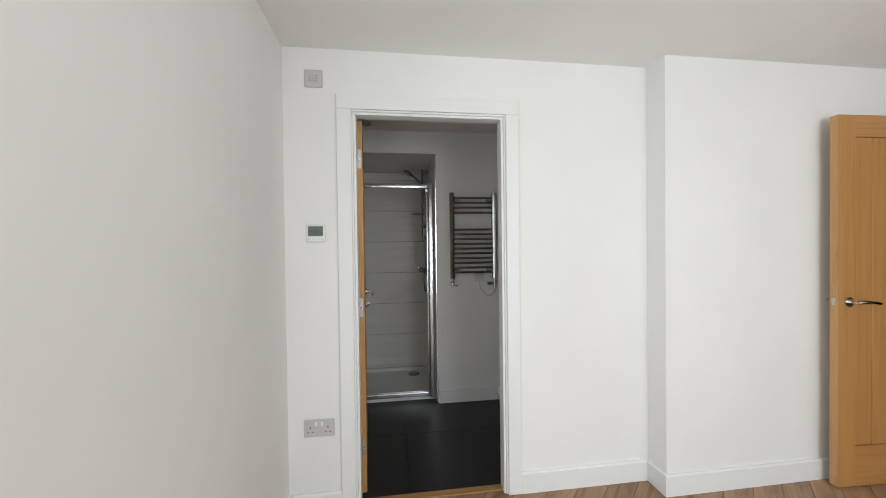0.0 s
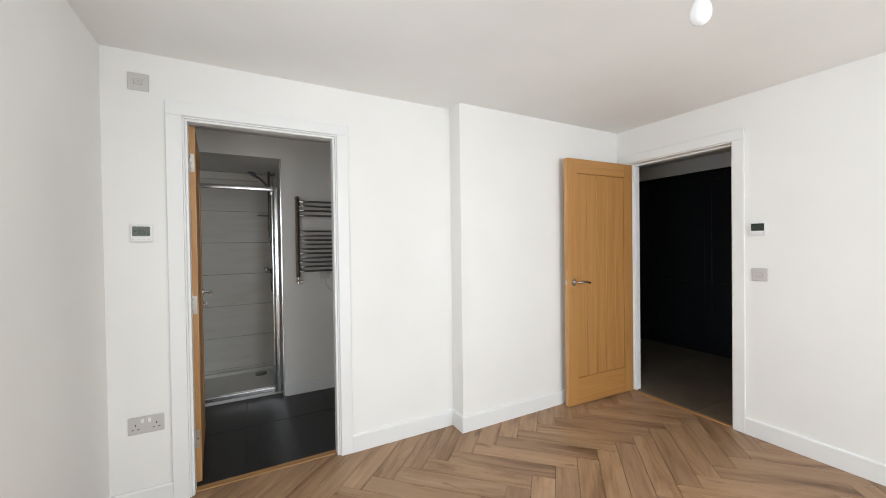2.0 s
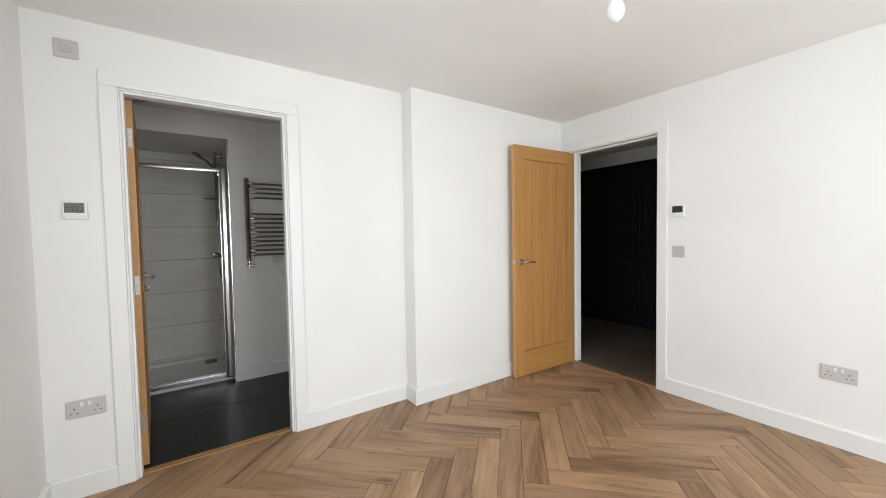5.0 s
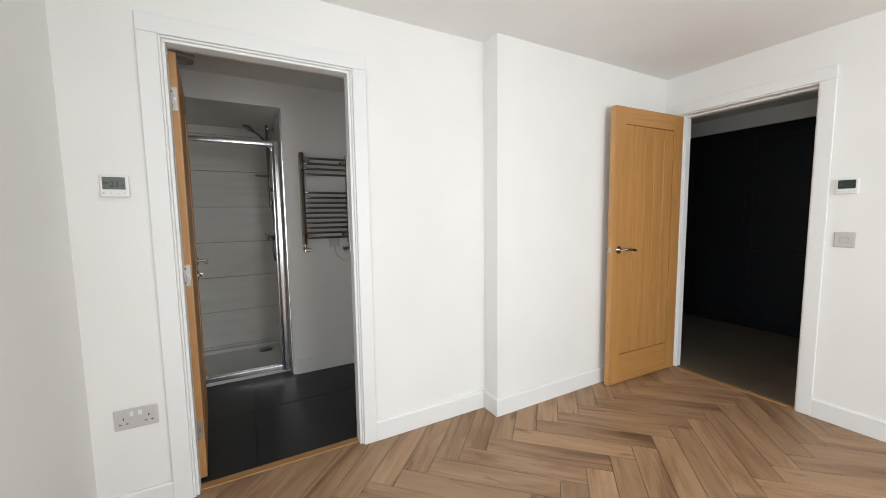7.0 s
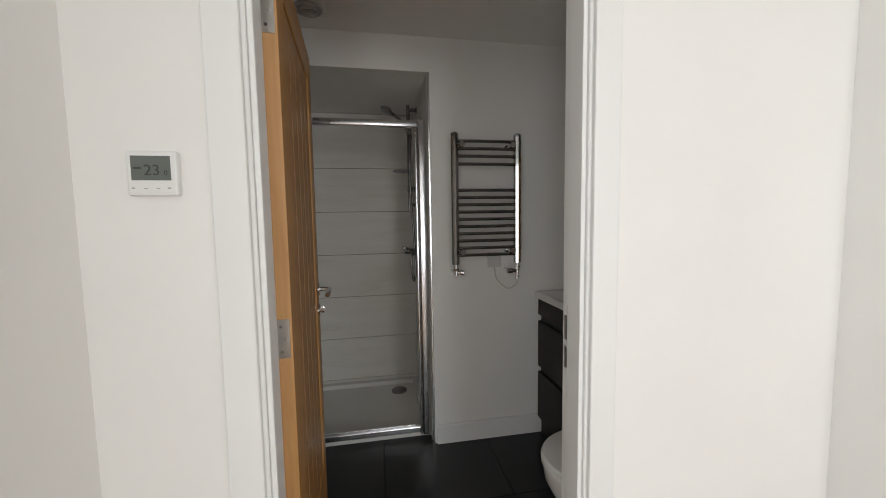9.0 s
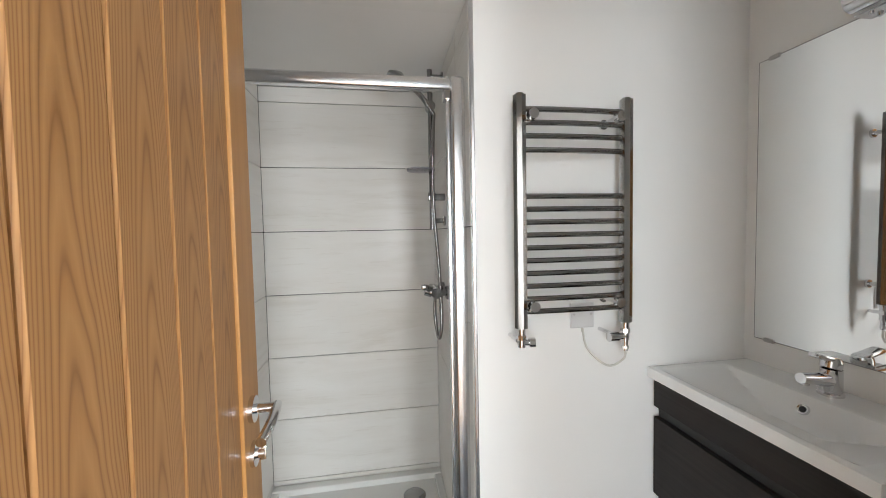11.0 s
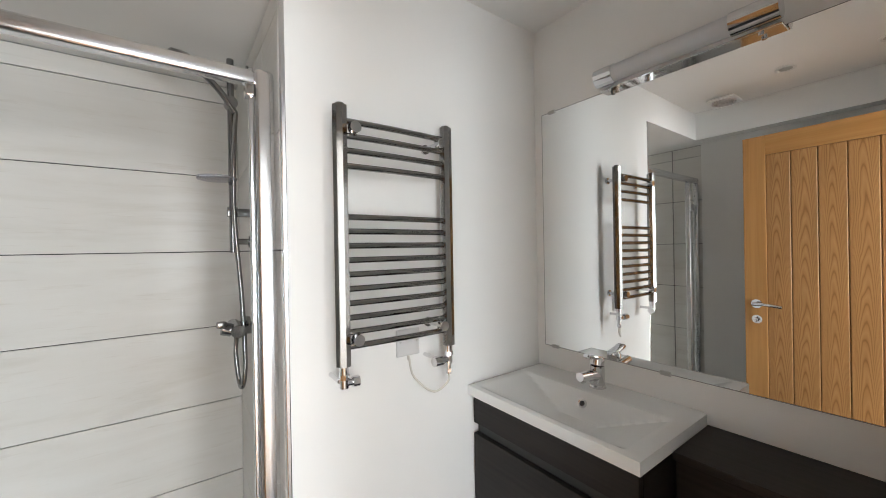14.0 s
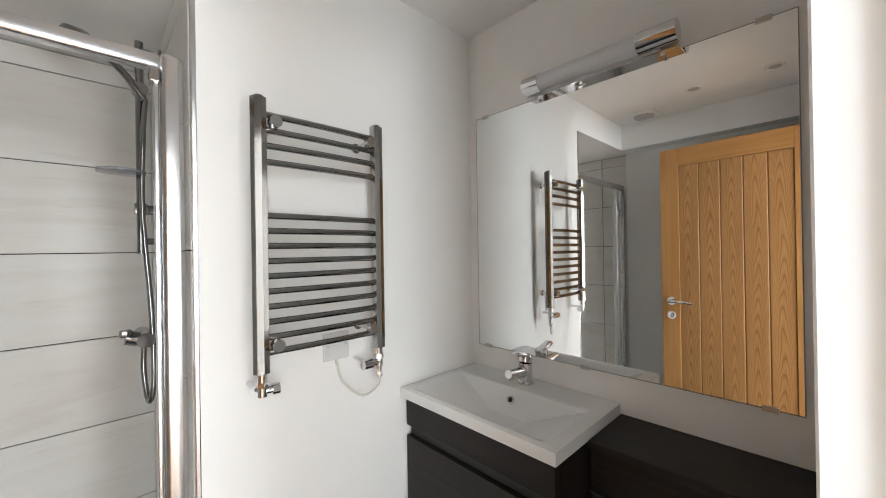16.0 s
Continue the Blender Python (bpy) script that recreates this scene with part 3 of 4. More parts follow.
# ---- hall: tall cabinets ----
for k in range(6):
    y0 = 0.04 + k * 0.598
    cab = thing("tall_cabinet", pose(XH, y0, 0), "tall near-black shaker panelled cabinet in the hall", "cabinet", "hall cabinets")
    boxpart("body", (0.022, 0.6, 0.001, 0.597, 0.0, 2.138), NAVY, cab)
    dr = boxpart("door", (0.008, 0.022, 0.002, 0.596, 0.08, 2.10), NAVY, cab, 0.001)
    for a, b, c, d in ((0.002, 0.072, 0.08, 2.10), (0.526, 0.596, 0.08, 2.10), (0.072, 0.526, 0.08, 0.16), (0.072, 0.526, 0.775, 0.835),
                       (0.072, 0.526, 1.245, 1.305), (0.072, 0.526, 2.02, 2.10)):
        boxpart("door_rail", (-0.006, 0.008, a, b, c, d), NAVY, dr, 0.002)
    hy = 0.555 if k % 2 else 0.043
    bm = bmesh.new()
    tube(bm, [(-0.006, hy, 1.15), (-0.03, hy, 1.14), (-0.034, hy, 1.075), (-0.03, hy, 1.01), (-0.006, hy, 1.0)], 0.006, 10)
    part("handle", bm, HANDLE_BLACK, dr, "gloss black bow handle", True)
    boxpart("plinth", (0.03, 0.05, 0.001, 0.597, 0.0, 0.08), NAVY, cab)

# ---- bathroom: towel rail ----
rad = thing("towel_radiator", pose(0.743, YBATH, 0), "dark chrome ladder towel radiator on the white wall", "towel radiator")
RW, RY = 0.176, -0.072
for s in (-1, 1):
    bm = bmesh.new()
    rod(bm, (s * RW, RY, 1.050), (s * RW, RY, 1.752), 0.0205, 8)
    rod(bm, (s * RW, RY, 1.752), (s * RW, RY, 1.758), 0.012, 12)
    part("upright", bm, CHROME_DARK, rad)
for z in [1.713, 1.673, 1.633, 1.591] + [1.452 - 0.0392 * k for k in range(10)]:
    bm = bmesh.new()
    tube(bm, [(-RW, RY, z), (-0.09, RY - 0.004, z), (0, RY - 0.006, z), (0.09, RY - 0.004, z), (RW, RY, z)], 0.0088, 14)
    part("bar", bm, CHROME_DARK, rad, "", True)
for s in (-1, 1):
    for z in (1.693, 1.118):
        bm = bmesh.new()
        rod(bm, (s * (RW - 0.034), -0.0005, z), (s * (RW - 0.034), -0.085, z), 0.008, 14)
        rod(bm, (s * (RW - 0.034), -0.0005, z), (s * (RW - 0.034), -0.008, z), 0.016, 18)
        rod(bm, (s * (RW - 0.034), -0.080, z), (s * (RW - 0.034), -0.102, z), 0.0155, 20)
        part("wall_bracket", bm, CHROME, rad, "round chrome wall bracket", True)
for s in (-1, 1):
    x = s * RW
    bm = bmesh.new()
    rod(bm, (x, RY, 0.991), (x, RY, 1.052), 0.0125, 16)
    rod(bm, (x, RY, 1.014), (x, RY, 1.028), 0.0145, 6)
    rod(bm, (x, RY, 1.004), (x + (0.034 if s < 0 else -0.04), RY - 0.004, 1.004), 0.0105, 16)
    rod(bm, (x + (0.022 if s < 0 else -0.03), RY - 0.004, 1.004), (x + (0.040 if s < 0 else -0.062), RY - 0.006, 1.004), 0.0150, 20)
    vl = part("valve", bm, CHROME, rad, "chrome angle valve", True)
    bm = bmesh.new()
    rod(bm, (x - 0.012 if s < 0 else x - 0.046, RY, 1.011), (x - 0.012 if s < 0 else x - 0.046, -0.0005, 1.011), 0.0065, 14)
    part("pipe_tail", bm, CHROME, vl, "", True)
bm = bmesh.new()
rod(bm, (RW, RY, 0.956), (RW, RY, 0.992), 0.009, 14)
rod(bm, (RW, RY, 0.961), (RW, RY, 0.971), 0.011, 6)
part("heating_element", bm, CHROME, rad, "", True)
bm = bmesh.new()
tube(bm, [(RW, RY, 0.958), (RW - 0.004, RY + 0.003, 0.926), (RW - 0.05, RY + 0.02, 0.902), (RW - 0.10, -0.018, 0.951), (RW - 0.112, -0.008, 1.016), (RW - 0.113, -0.007, 1.005)], 0.0036, 10)
part("cable", bm, CORD, rad, "cream flex cable", True)
plate = thing("flex_outlet", pose(0.806, YBATH, 1.062), "white flex outlet plate behind the towel radiator", "outlet plate")
boxpart("face_plate", (-0.043, 0.043, -0.010, 0, -0.043, 0.043), OUTLET, plate, 0.004)
for s in (-1, 1):
    rodpart("screw", (s * 0.030, -0.0095, 0.004), (s * 0.030, -0.0112, 0.004), 0.0038, STEEL, plate, 12)

# ---- bathroom: vanity, basin, back unit, toilet ----
van = thing("vanity_unit", pose(1.075, 2.405, 0), "dark wenge vanity cabinet with grooved drawers", "vanity unit")
boxpart("carcass", (0.022, 0.376, 0.018, 0.574, 0.0, 0.762), WENGE, van)
for y0, y1 in ((0.0, 0.018), (0.574, 0.592)):
    boxpart("side_panel", (0.022, 0.376, y0, y1, 0.0, 0.830), WENGE, van)
for z0, z1 in ((0.727, 0.829), (0.415, 0.690), (0.10, 0.381)):
    bm = bmesh.new()
    box(bm, 0.0, 0.0215, 0.0, 0.592, z0, z1, 0.0025)
    part("drawer_front", bm, WENGE, van)
for z in (0.7085, 0.398):
    boxpart("grip_channel", (0.0195, 0.0225, 0.004, 0.588, z - 0.018, z + 0.018), RUBBER, van, 0, "dark recessed grip channel")


def basin_mesh():
    """A rectangular inset basin whose bowl falls towards the back."""
    bm = bmesh.new()
    X0, X1, Y0, Y1, ZT, TH = 1.055, XM - 0.001, 2.392, 3.0045, 0.869, 0.038
    nx, ny = 44, 72
    top = [[None] * (ny + 1) for _ in range(nx + 1)]
    for i in range(nx + 1):
        for j in range(ny + 1):
            x, y = X0 + (X1 - X0) * i / nx, Y0 + (Y1 - Y0) * j / ny
            v = min(y - (Y0 + 0.04), (Y1 - 0.04) - y)
            fall = (0.078, max(0, (X1 - 0.125) - x) * 1.5, max(0, x - (X0 + 0.020)) * 0.75, max(0, v) * 0.40)
            d = sum(math.exp(-f / 0.0022) for f in fall)
            d = max(0.0, -0.0022 * math.log(d)) if min(fall) > 0 else 0.0
            e = min(x - X0, X1 - x + 0.02, y - Y0, Y1 - y)
            top[i][j] = bm.verts.new((x, y, ZT - d - (0.004 * (1 - e / 0.01) if e < 0.01 else 0)))
    for i in range(nx):
        for j in range(ny):
            bm.faces.new((top[i][j], top[i + 1][j], top[i + 1][j + 1], top[i][j + 1]))
    loop = [top[i][0] for i in range(nx + 1)] + [top[nx][j] for j in range(1, ny + 1)] + [top[i][ny] for i in range(nx - 1, -1, -1)] + [top[0][j] for j in range(ny - 1, 0, -1)]
    low = [bm.verts.new((v.co.x, v.co.y, ZT - TH)) for v in loop]
    n = len(loop)
    for k in range(n):
        bm.faces.new((loop[k], low[k], low[(k + 1) % n], loop[(k + 1) % n]))
    return bm


bas = thing("washbasin", pose(0, 0, 0), "white rectangular ceramic basin on the dark vanity", "basin")
part("bowl", basin_mesh(), CERAMIC, bas, "", True)
bm = bmesh.new()
ring = pose(1.303, 2.70, 0.832, 0, -58, 0)
lathe(bm, [(0.009, 0.006), (0.0135, 0.008), (0.0150, 0.004), (0.0150, -0.01)], ring)
ov = part("overflow_ring", bm, CHROME, bas, "chrome overflow ring", True)
bm = bmesh.new()
lathe(bm, [(0.0088, 0.0065), (0.0088, -0.01)], ring)
part("overflow_hole", bm, HOLE, ov, "", True)
tapt = thing("basin_tap", pose(1.392, 2.70, 0.869), "chrome single lever mixer tap on the basin", "tap")
bm = bmesh.new()
lathe(bm, [(0.029, 0), (0.029, 0.006), (0.025, 0.010), (0.0245, 0.06), (0.024, 0.075)])
part("tap_body", bm, CHROME, tapt, "", True)
bm = bmesh.new()
rod(bm, (0.0, 0, 0.042), (-0.104, 0, 0.056), 0.0215, 20, 0.0145)
rod(bm, (-0.092, 0, 0.052), (-0.090, 0, 0.036), 0.0105, 16)
part("spout", bm, CHROME, tapt, "", True)
bm = bmesh.new()
lathe(bm, [(0.0235, 0.077), (0.0245, 0.095), (0.020, 0.105), (0.006, 0.108)])
box(bm, -0.066, 0.012, -0.016, 0.016, 0.095, 0.109, 0.005)
bmesh.ops.rotate(bm, cent=(0, 0, 0.09), matrix=Matrix.Rotation(radians(14), 3, "Y"), verts=bm.verts[:])
part("lever", bm, CHROME, tapt, "", True)

unit = thing("toilet_back_unit", pose(0, 0, 0), "dark wenge concealed cistern unit beside the vanity", "cabinet")
boxpart("carcass", (1.232, XM - 0.001, YB + 0.002, 2.388, 0.0, 0.815), WENGE, unit)
boxpart("worktop", (1.218, XM - 0.001, YB + 0.001, 2.390, 0.816, 0.836), WENGE, unit, 0.002)
boxpart("joint_line", (1.219, 1.2325, YB + 0.002, 2.388, 0.700, 0.704), RUBBER, unit)


def oval(cx, cy, rx, ry, n=36):
    """A D-shaped outline, flat towards +x."""
    out = []
    for k in range(n):
        a = 2 * math.pi * k / n
        c, s = math.cos(a), math.sin(a)
        x = rx * c if c < 0 else rx * 0.85 * abs(c) ** 0.45
        out.append((cx + x, cy + ry * (abs(s) ** 0.85) * (1 if s > 0 else -1)))
    return out


def loft(bm, levels):
    rings = [[bm.verts.new((x, y, z)) for x, y in oval(cx, cy, rx, ry)] for cx, cy, rx, ry, z in levels]
    n = len(rings[0])
    for a, b in zip(rings, rings[1:]):
        for k in range(n):
            bm.faces.new((a[k], a[(k + 1) % n], b[(k + 1) % n], b[k]))
    bm.faces.new(rings[0][::-1])
    bm.faces.new(rings[-1])


wc = thing("toilet", pose(1.0, 2.16, 0), "white ceramic back-to-wall toilet with a closed lid", "toilet")
bm = bmesh.new()
loft(bm, [(0.06, 0, 0.18, 0.12, 0), (0.06, 0, 0.19, 0.125, 0.06), (0.03, 0, 0.23, 0.15, 0.20), (0.0, 0, 0.265, 0.178, 0.32), (-0.005, 0, 0.272, 0.182, 0.385)])
part("pan", bm, CERAMIC, wc, "", True)
bm = bmesh.new()
loft(bm, [(-0.005, 0, 0.27, 0.182, 0.386), (-0.005, 0, 0.276, 0.186, 0.390), (-0.005, 0, 0.276, 0.186, 0.402), (-0.005, 0, 0.272, 0.183, 0.405)])
part("seat", bm, CERAMIC, wc, "", True)
bm = bmesh.new()
loft(bm, [(-0.005, 0, 0.272, 0.182, 0.407), (-0.005, 0, 0.276, 0.185, 0.412), (-0.005, 0, 0.270, 0.180, 0.424), (-0.005, 0, 0.235, 0.150, 0.430)])
part("lid", bm, CERAMIC, wc, "", True)

# ---- bathroom: mirror and lamp ----
MY0, MY1, MZ0, MZ1 = 1.977, 2.964, 0.957, 1.906
mir = thing("wall_mirror", pose(0, 0, 0), "large frameless wall mirror held by small clips", "mirror")
boxpart("mirror_glass", (XM - 0.006, XM - 0.001, MY0, MY1, MZ0, MZ1), MIRROR, mir, 0.0008)
bm = bmesh.new()
for d in ((MY0 - 0.0015, MY1 + 0.0015, MZ0 - 0.002, MZ0 - 0.0003), (MY0 - 0.0015, MY1 + 0.0015, MZ1 + 0.0003, MZ1 + 0.002),
          (MY0 - 0.002, MY0 - 0.0003, MZ0, MZ1), (MY1 + 0.0003, MY1 + 0.002, MZ0, MZ1)):
    box(bm, XM - 0.0055, XM - 0.0008, *d)
part("dark_edge", bm, GREYDARK, mir)
for y in (MY0 + 0.06, (MY0 + MY1) / 2 + 0.03, MY1 - 0.05):
    for z in (MZ0, MZ1):
        boxpart("clip", (XM - 0.0105, XM - 0.0005, y - 0.016, y + 0.016, z - 0.007, z + 0.007), STEEL, mir, 0.002, "steel mirror clip")
lamp = thing("mirror_light", pose(XM - 0.047, 2.462, 1.941), "chrome-ended tubular lamp above the mirror, switched off", "wall lamp")
bm = bmesh.new()
rod(bm, (0, -0.155, 0), (0, 0.165, 0), 0.0275, 32)
part("tube", bm, TUBE, lamp, "frosted grey tube", True)
for a, b in ((-0.255, -0.155), (0.165, 0.228)):
    bm = bmesh.new()
    rod(bm, (0, a, 0), (0, b, 0), 0.0310, 32)
    part("end_cap", bm, CHROME, lamp, "polished chrome end cap", True)
boxpart("back_plate", (0.012, 0.0465, -0.255, 0.228, -0.040, -0.0345), CHROME, lamp, 0.002)
boxpart("wall_bracket", (0.020, 0.0465, -0.20, 0.19, -0.0345, 0.018), PLASTIC, lamp, 0.002)
for y in (-0.21, 0.20):
    rodpart("foot_screw", (0.026, y, -0.040), (0.026, y, -0.046), 0.006, CHROME, lamp, 12)

# ---- bathroom ceiling fittings ----
for y in (2.464, 2.11):
    dl = thing("downlight", pose(0.10, y, HB), "round recessed downlight with a white rim", "downlight", "bathroom downlights")
    bm = bmesh.new()
    lathe(bm, [(0.044, 0), (0.044, -0.003), (0.036, -0.006), (0.030, -0.002)])
    part("rim", bm, PLASTIC, dl, "", True)
    bm = bmesh.new()
    lathe(bm, [(0.028, -0.001), (0.028, -0.003)])
    part("lens", bm, STEEL, dl, "", True)
fan = thing("extractor_fan", pose(-0.13, 2.80, HB), "white square extractor fan with a round grille", "extractor fan")
boxpart("cover", (-0.075, 0.075, -0.075, 0.075, -0.012, 0), PLASTIC, fan, 0.004)
for r in (0.018, 0.032, 0.046, 0.060):
    bm = bmesh.new()
    lathe(bm, [(r - 0.004, -0.012), (r - 0.004, -0.022), (r + 0.003, -0.022), (r + 0.003, -0.012)])
    part("grille_ring", bm, GREYPLATE, fan, "", True)

# ---- shower ----
tray = thing("shower_tray", pose(0, 0, 0), "white low shower tray with a round chrome waste", "shower tray")
bm = bmesh.new()
box(bm, XSW + 0.012, XSH - 0.012, 3.095, YSH - 0.012, 0.0, 0.026, 0.003)
part("tray_base", bm, TRAY, tray)
bm = bmesh.new()
for d in ((XSW + 0.012, XSH - 0.012, 3.095, 3.135, 0.018, 0.030), (XSW + 0.012, XSH - 0.012, YSH - 0.06, YSH - 0.012, 0.018, 0.056),
          (XSW + 0.012, XSW + 0.05, 3.135, YSH - 0.06, 0.018, 0.050), (XSH - 0.05, XSH - 0.012, 3.135, YSH - 0.06, 0.018, 0.050)):
    box(bm, *d, 0.0045)
part("tray_rim", bm, TRAY, tray)
bm = bmesh.new()
lathe(bm, [(0.056, 0.026), (0.056, 0.034), (0.045, 0.042), (0.015, 0.045)], Matrix.Translation((0.278, 3.66, 0)))
part("waste_cover", bm, SHOWER_CHROME, tray, "round chrome waste cover", True)

enc = thing("shower_enclosure", pose(0, 3.070, 0), "chrome framed shower enclosure across the tiled recess", "shower enclosure")
bm = bmesh.new()
box(bm, XSW + 0.002, 0.386, -0.018, 0.018, 1.806, 1.846, 0.010, 3)
part("top_rail", bm, ALU, enc, "", True)
bm = bmesh.new()
box(bm, XSW + 0.012, 0.378, 0.012, 0.042, 0.030, 0.066, 0.006)
part("bottom_rail", bm, ALU, enc)
boxpart("drip_strip", (XSW + 0.012, 0.34, 0.024, 0.034, 0.066, 0.074), ALU, enc, 0.002)
for x0, x1, y0, y1, rd in ((0.368, 0.379, -0.010, 0.014, 0.003), (0.381, 0.429, -0.022, 0.014, 0.013), (XSW + 0.012, XSW + 0.030, -0.018, 0.018, 0.004), (XSW + 0.138, XSW + 0.164, -0.016, 0.016, 0.006)):
    bm = bmesh.new()
    box(bm, x0, x1, y0, y1, 0.0285, 1.852 if x0 > 0 else 1.806, rd, 4)
    part("post", bm, ALU, enc, "", True)
boxpart("hinge_block", (0.360, 0.380, -0.020, 0.021, 1.775, 1.806), CHROME, enc, 0.003)
boxpart("hinge_block", (XSW + 0.080, XSW + 0.142, -0.020, 0.020, 1.60, 1.65), CHROME, enc, 0.003)
boxpart("glass_panel", (XSW + 0.030, XSW + 0.138, -0.003, 0.003, 0.054, 1.806), GLASS, enc).visible_shadow = False
tagged(boxpart("tile_trim", (XSH - 0.011, XSH + 0.002, YBATH - 0.003, YBATH + 0.010, 0.0, ZSOF), ALU, None, 0.003), "bright aluminium edge trim on the tiled corner", "trim", "", "structure")

sh = thing("shower_set", pose(0.432, 3.50, 0), "chrome riser rail with hand shower and mixer valve", "shower")
rodpart("riser_rail", (-0.058, 0, 1.36), (-0.058, 0, 2.06), 0.0115, SHOWER_CHROME, sh, 18)
for z in (1.40, 2.03):
    bm = bmesh.new()
    rod(bm, (-0.0005, 0, z), (-0.06, 0, z), 0.011, 16)
    rod(bm, (-0.0005, 0, z), (-0.008, 0, z), 0.022, 20)
    part("rail_bracket", bm, SHOWER_CHROME, sh, "", True)
bm = bmesh.new()
rod(bm, (-0.058, -0.022, 1.90), (-0.058, 0.022, 1.90), 0.021, 20)
part("slider", bm, SHOWER_CHROME, sh, "", True)
bm = bmesh.new()
tube(bm, [(-0.046, -0.012, 1.865), (-0.085, -0.012, 1.925), (-0.125, -0.006, 1.972), (-0.158, 0.0, 2.000)], 0.011, 14)
lathe(bm, [(0.012, 0.03), (0.030, 0.020), (0.048, 0.006), (0.048, -0.006), (0.040, -0.010)], pose(-0.198, 0.006, 2.018, 0, 30, 0))
part("hand_shower", bm, SHOWER_CHROME, sh, "", True)
bm = bmesh.new()
lathe(bm, [(0.058, 0.006), (0.060, 0.012), (0.063, 0.012), (0.061, 0.003), (0.02, 0.0)], pose(-0.105, -0.01, 1.615))
part("soap_dish", bm, CLEAR, sh, "clear plastic soap dish", True)
bm = bmesh.new()
rod(bm, (-0.058, 0, 1.49), (-0.058, 0, 1.525), 0.017, 16)
box(bm, -0.075, 0.0, -0.012, 0.012, 1.49, 1.52, 0.003)
part("hose_guide", bm, SHOWER_CHROME, sh, "", True)
bm = bmesh.new()
rod(bm, (-0.055, -0.075, 1.085), (-0.055, 0.075, 1.085), 0.023, 22)
for y in (-0.06, 0.06):
    rod(bm, (-0.0005, y, 1.085), (-0.05, y, 1.085), 0.014, 16)
    rod(bm, (-0.0005, y, 1.085), (-0.012, y, 1.085), 0.030, 22)
vb = part("mixer_valve", bm, SHOWER_CHROME, sh, "", True)
bm = bmesh.new()
rod(bm, (-0.07, -0.03, 1.085), (-0.10, -0.03, 1.095), 0.023, 20)
box(bm, -0.118, -0.085, -0.052, -0.022, 1.098, 1.120, 0.006)
part("lever", bm, SHOWER_CHROME, vb, "", True)
bm = bmesh.new()
tube(bm, [(-0.055, -0.02, 1.065), (-0.058, -0.02, 0.99), (-0.052, -0.045, 0.905), (-0.045, -0.075, 0.895), (-0.036, -0.075, 0.98), (-0.040, -0.05, 1.20), (-0.056, -0.028, 1.50), (-0.052, -0.03, 1.75), (-0.044, -0.014, 1.866)], 0.0078, 10)
part("hose", bm, SHOWER_CHROME, sh, "brushed steel shower hose", True)


# ---- tiles and planks ----
def piece(name, me, m, parent):
    ob = new(name, me)
    ob.parent = parent
    ob.matrix_basis = m
    return ob


def slab(w, d, h, material, bev=0.0012):
    """A tile with its top edge chamfered, lying with its corner at the origin."""
    bm = bmesh.new()
    a = [bm.verts.new(p) for p in ((0, 0, 0), (w, 0, 0), (w, d, 0), (0, d, 0))]
    b = [bm.verts.new(p) for p in ((0, 0, h - bev), (w, 0, h - bev), (w, d, h - bev), (0, d, h - bev))]
    c = [bm.verts.new(p) for p in ((bev, bev, h), (w - bev, bev, h), (w - bev, d - bev, h), (bev, d - bev, h))]
    bm.faces.new(a[::-1])
    bm.faces.new(c)
    for p, q in ((a, b), (b, c)):
        for k in range(4):
            bm.faces.new((p[k], p[(k + 1) % 4], q[(k + 1) % 4], q[k]))
    return finish("tile", bm, material)


room = bpy.data.objects["shower_wall"]
P, Z0 = 0.322, 2.009
G = 0.0032


def tile_rows(parent, width, place):
    """Courses of shower tiles; place(z) gives the pose of a tile's lower corner."""
    z = Z0
    rows = [(z, ZSOF - 0.002)]
    while z > 0.04:
        rows.append((max(z - P, 0.004), z))
        z -= P
    for a, b in rows:
        if b - a > 0.02:
            piece("tile", slab(width - G, b - a - G, 0.008, SHOWER_TILE), place(a + G / 2), parent)


tile_rows(room, XSH - XSW - 0.02, lambda z: pose(XSW + 0.01 + G / 2, YSH, z, 90, 0, 0))
side = bpy.data.objects["shower_side_backing"]
tile_rows(side, 0.60, lambda z: pose(XSW + 0.004, YSH - 0.010, z, 90, 0, 90) @ Matrix.Translation((-0.60, 0, 0)))
tile_rows(side, 0.205, lambda z: pose(XSW + 0.004, YSH - 0.612, z, 90, 0, 90) @ Matrix.Translation((-0.205, 0, 0)))
tile_rows(side, 0.60, lambda z: pose(XSH - 0.004, YSH - 0.010, z, 90, 0, -90))
tile_rows(side, 0.205, lambda z: pose(XSH - 0.004, YSH - 0.612, z, 90, 0, -90))

bf = bpy.data.objects["bathroom_floor"]
xs = [XBL + 0.002, 0.15 - 0.0, 0.75, 1.35, XM - 0.001]
ys = [YN + 0.077, 2.535, 3.115]
for a, b in zip(xs, xs[1:]):
    for c, d in zip(ys, ys[1:]):
        if b - a > 0.02:
            piece("tile", slab(b - a - G, d - c - G, 0.006, BATH_TILE), pose(a + G / 2, c + G / 2, -0.006), bf)
hf = bpy.data.objects["hall_floor"]
hx = [XR + 0.042, 4.0, 4.6, 5.2]
for a, b in zip(hx, hx[1:]):
    y = -1.325
    while y < 4.0:
        piece("tile", slab(b - a - 0.004, 0.596, 0.010, HALL_TILE), pose(a + 0.002, y + 0.002, -0.012), hf)
        y += 0.6

# herringbone planks, cut to the room's edge
PL, PW = 0.6275, 0.1255
fl = bpy.data.objects["floor"]
U, V = Vector((1, -1)) / math.sqrt(2), Vector((1, 1)) / math.sqrt(2)
START = Vector((0.869, 1.443))


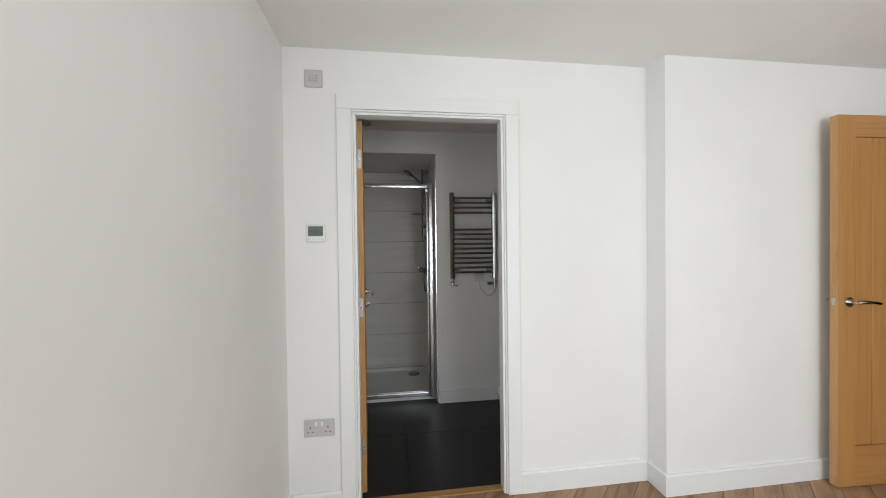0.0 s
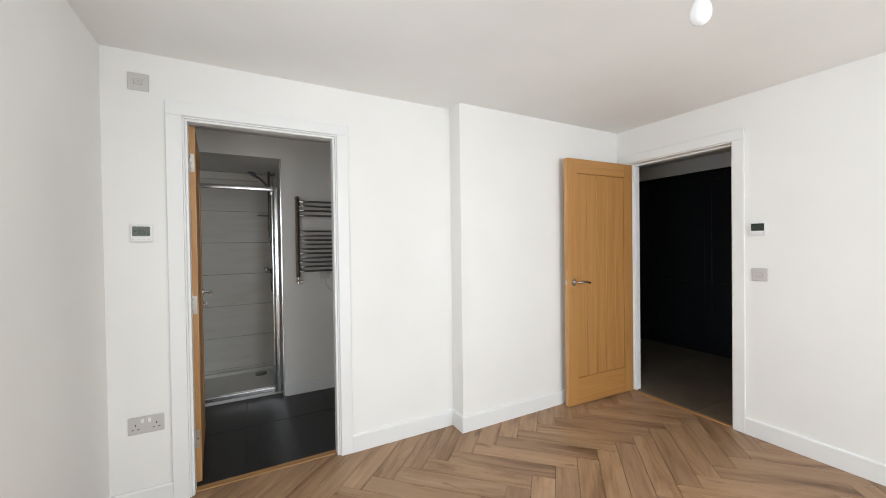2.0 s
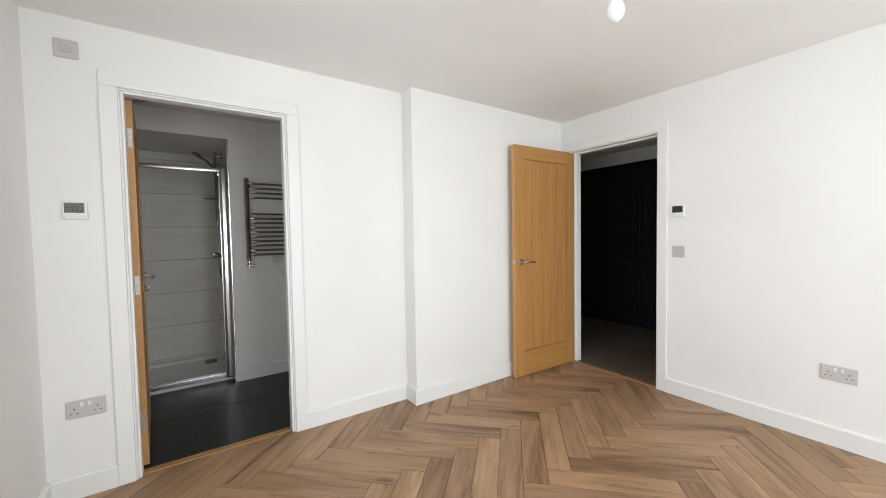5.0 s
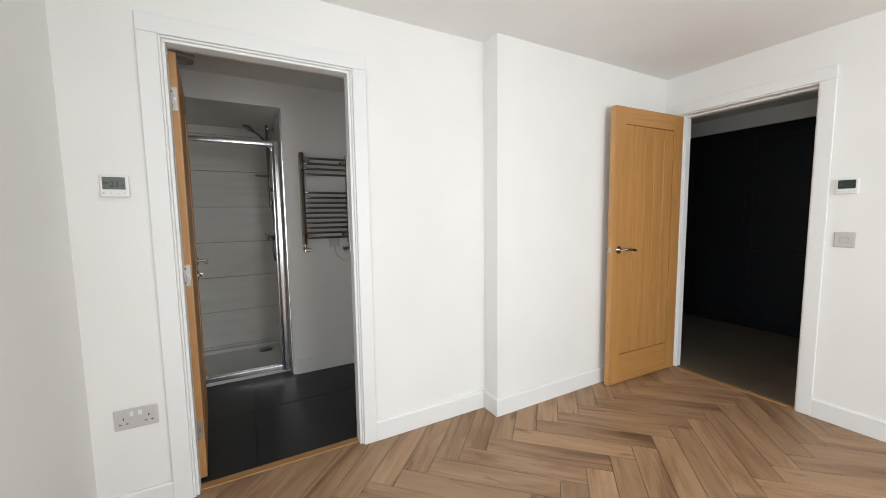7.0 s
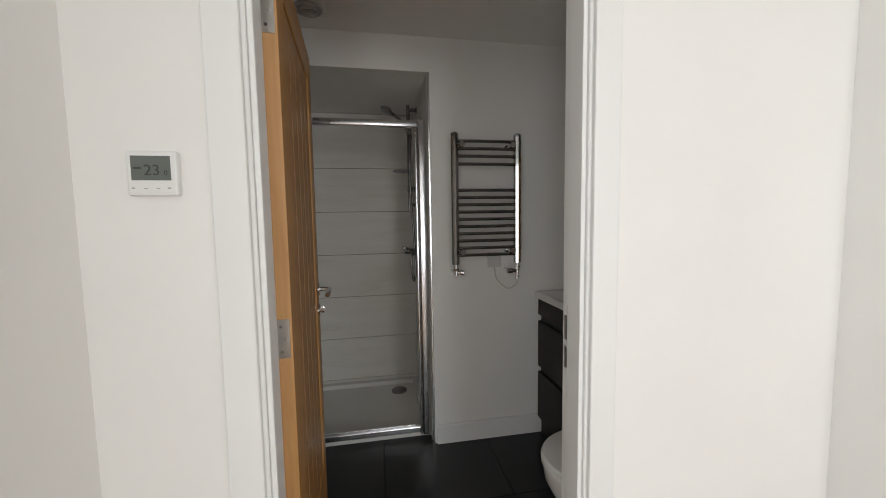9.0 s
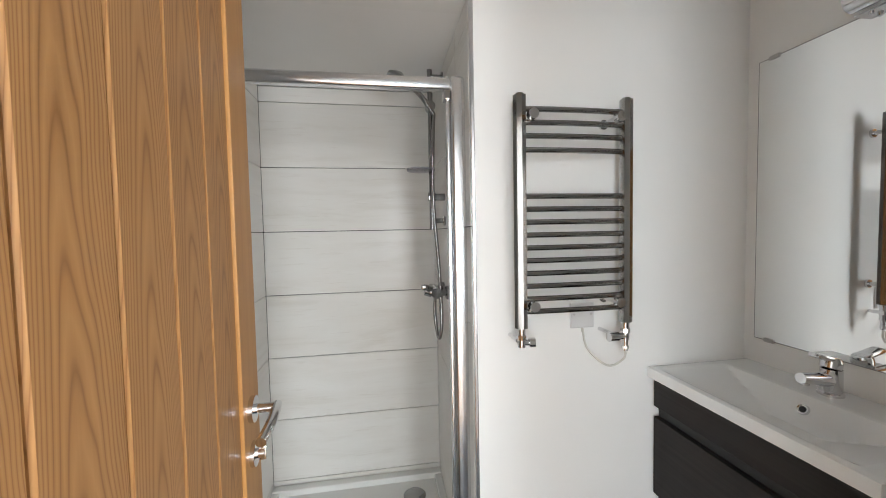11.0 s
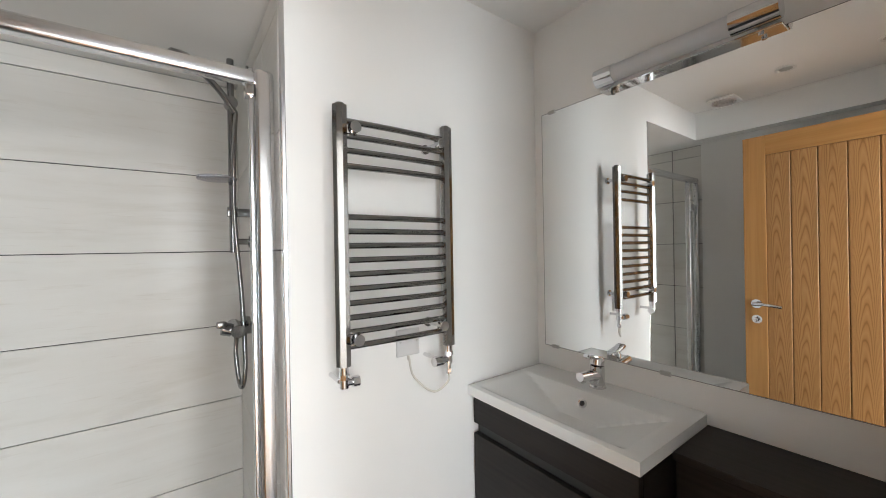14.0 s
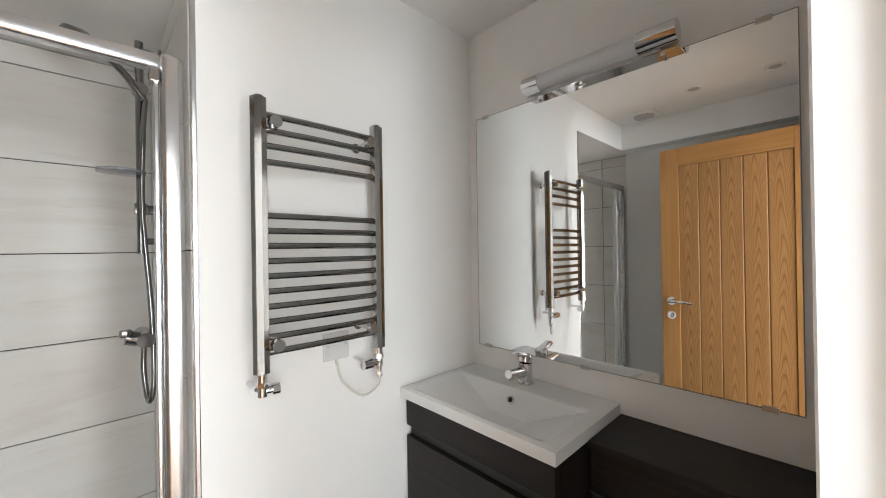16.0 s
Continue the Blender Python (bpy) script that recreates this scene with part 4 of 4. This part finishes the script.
def clipped(poly, lo, hi):
    """A convex outline cut to a rectangle."""
    for axis, lim, sign in ((0, lo[0], 1), (0, hi[0], -1), (1, lo[1], 1), (1, hi[1], -1)):
        out = []
        for p, q in zip(poly, poly[1:] + poly[:1]):
            a, b = sign * (p[axis] - lim), sign * (q[axis] - lim)
            if a >= 0:
                out.append(p)
            if a * b < 0:
                out.append(p + (q - p) * (a / (a - b)))
        poly = out
        if len(poly) < 3:
            return []
    return poly


def plank_mesh(poly, h=0.008, bev=0.0011):
    bm = bmesh.new()
    c = sum(poly, Vector((0, 0))) / len(poly)
    top = [bm.verts.new((*(p + (c - p).normalized() * bev * 1.5), 0)) for p in poly]
    mid = [bm.verts.new((*p, -bev)) for p in poly]
    low = [bm.verts.new((*p, -h)) for p in poly]
    bm.faces.new(top)
    for a, b in ((mid, top), (low, mid)):
        for k in range(len(poly)):
            bm.faces.new((a[k], a[(k + 1) % len(poly)], b[(k + 1) % len(poly)], b[k]))
    return finish("plank", bm, PLANK)


shared = {}
gap = 0.0010
for spans in (((XL, YS), (XR + 0.006, YN + 0.032)),):
    for i in range(-45, 46):
        for j in range(-6, 7):
            for way in (0, 1):
                u, v = i * PW + j * 2 * PL, i * PW
                if way == 0:
                    c = (u, v)
                    base, dx, dy, ang = c, U, V, -45
                else:
                    base, dx, dy, ang = (u + PL + PW, v + PW - PL), V, -U, 45
                o = START + base[0] * U + base[1] * V
                rect = [o + dx * a + dy * b for a, b in ((gap, gap), (PL - gap, gap), (PL - gap, PW - gap), (gap, PW - gap))]
                cut = clipped(rect, *spans)
                if len(cut) < 3:
                    continue
                whole = len(cut) == 4 and all((p - q).length < 1e-6 for p, q in zip(cut, rect))
                m = pose(o.x, o.y, 0, 0, 0, ang)
                if whole:
                    me = shared.setdefault(0, None) or plank_mesh([Vector(p) for p in ((gap, gap), (PL - gap, gap), (PL - gap, PW - gap), (gap, PW - gap))])
                    shared[0] = me
                else:
                    area = abs(sum(p.x * q.y - q.x * p.y for p, q in zip(cut, cut[1:] + cut[:1]))) / 2
                    if area < 2e-5:
                        continue
                    inv = m.inverted()
                    me = plank_mesh([(inv @ Vector((p.x, p.y, 0))).to_2d() for p in cut])
                piece("plank", me, m, fl)
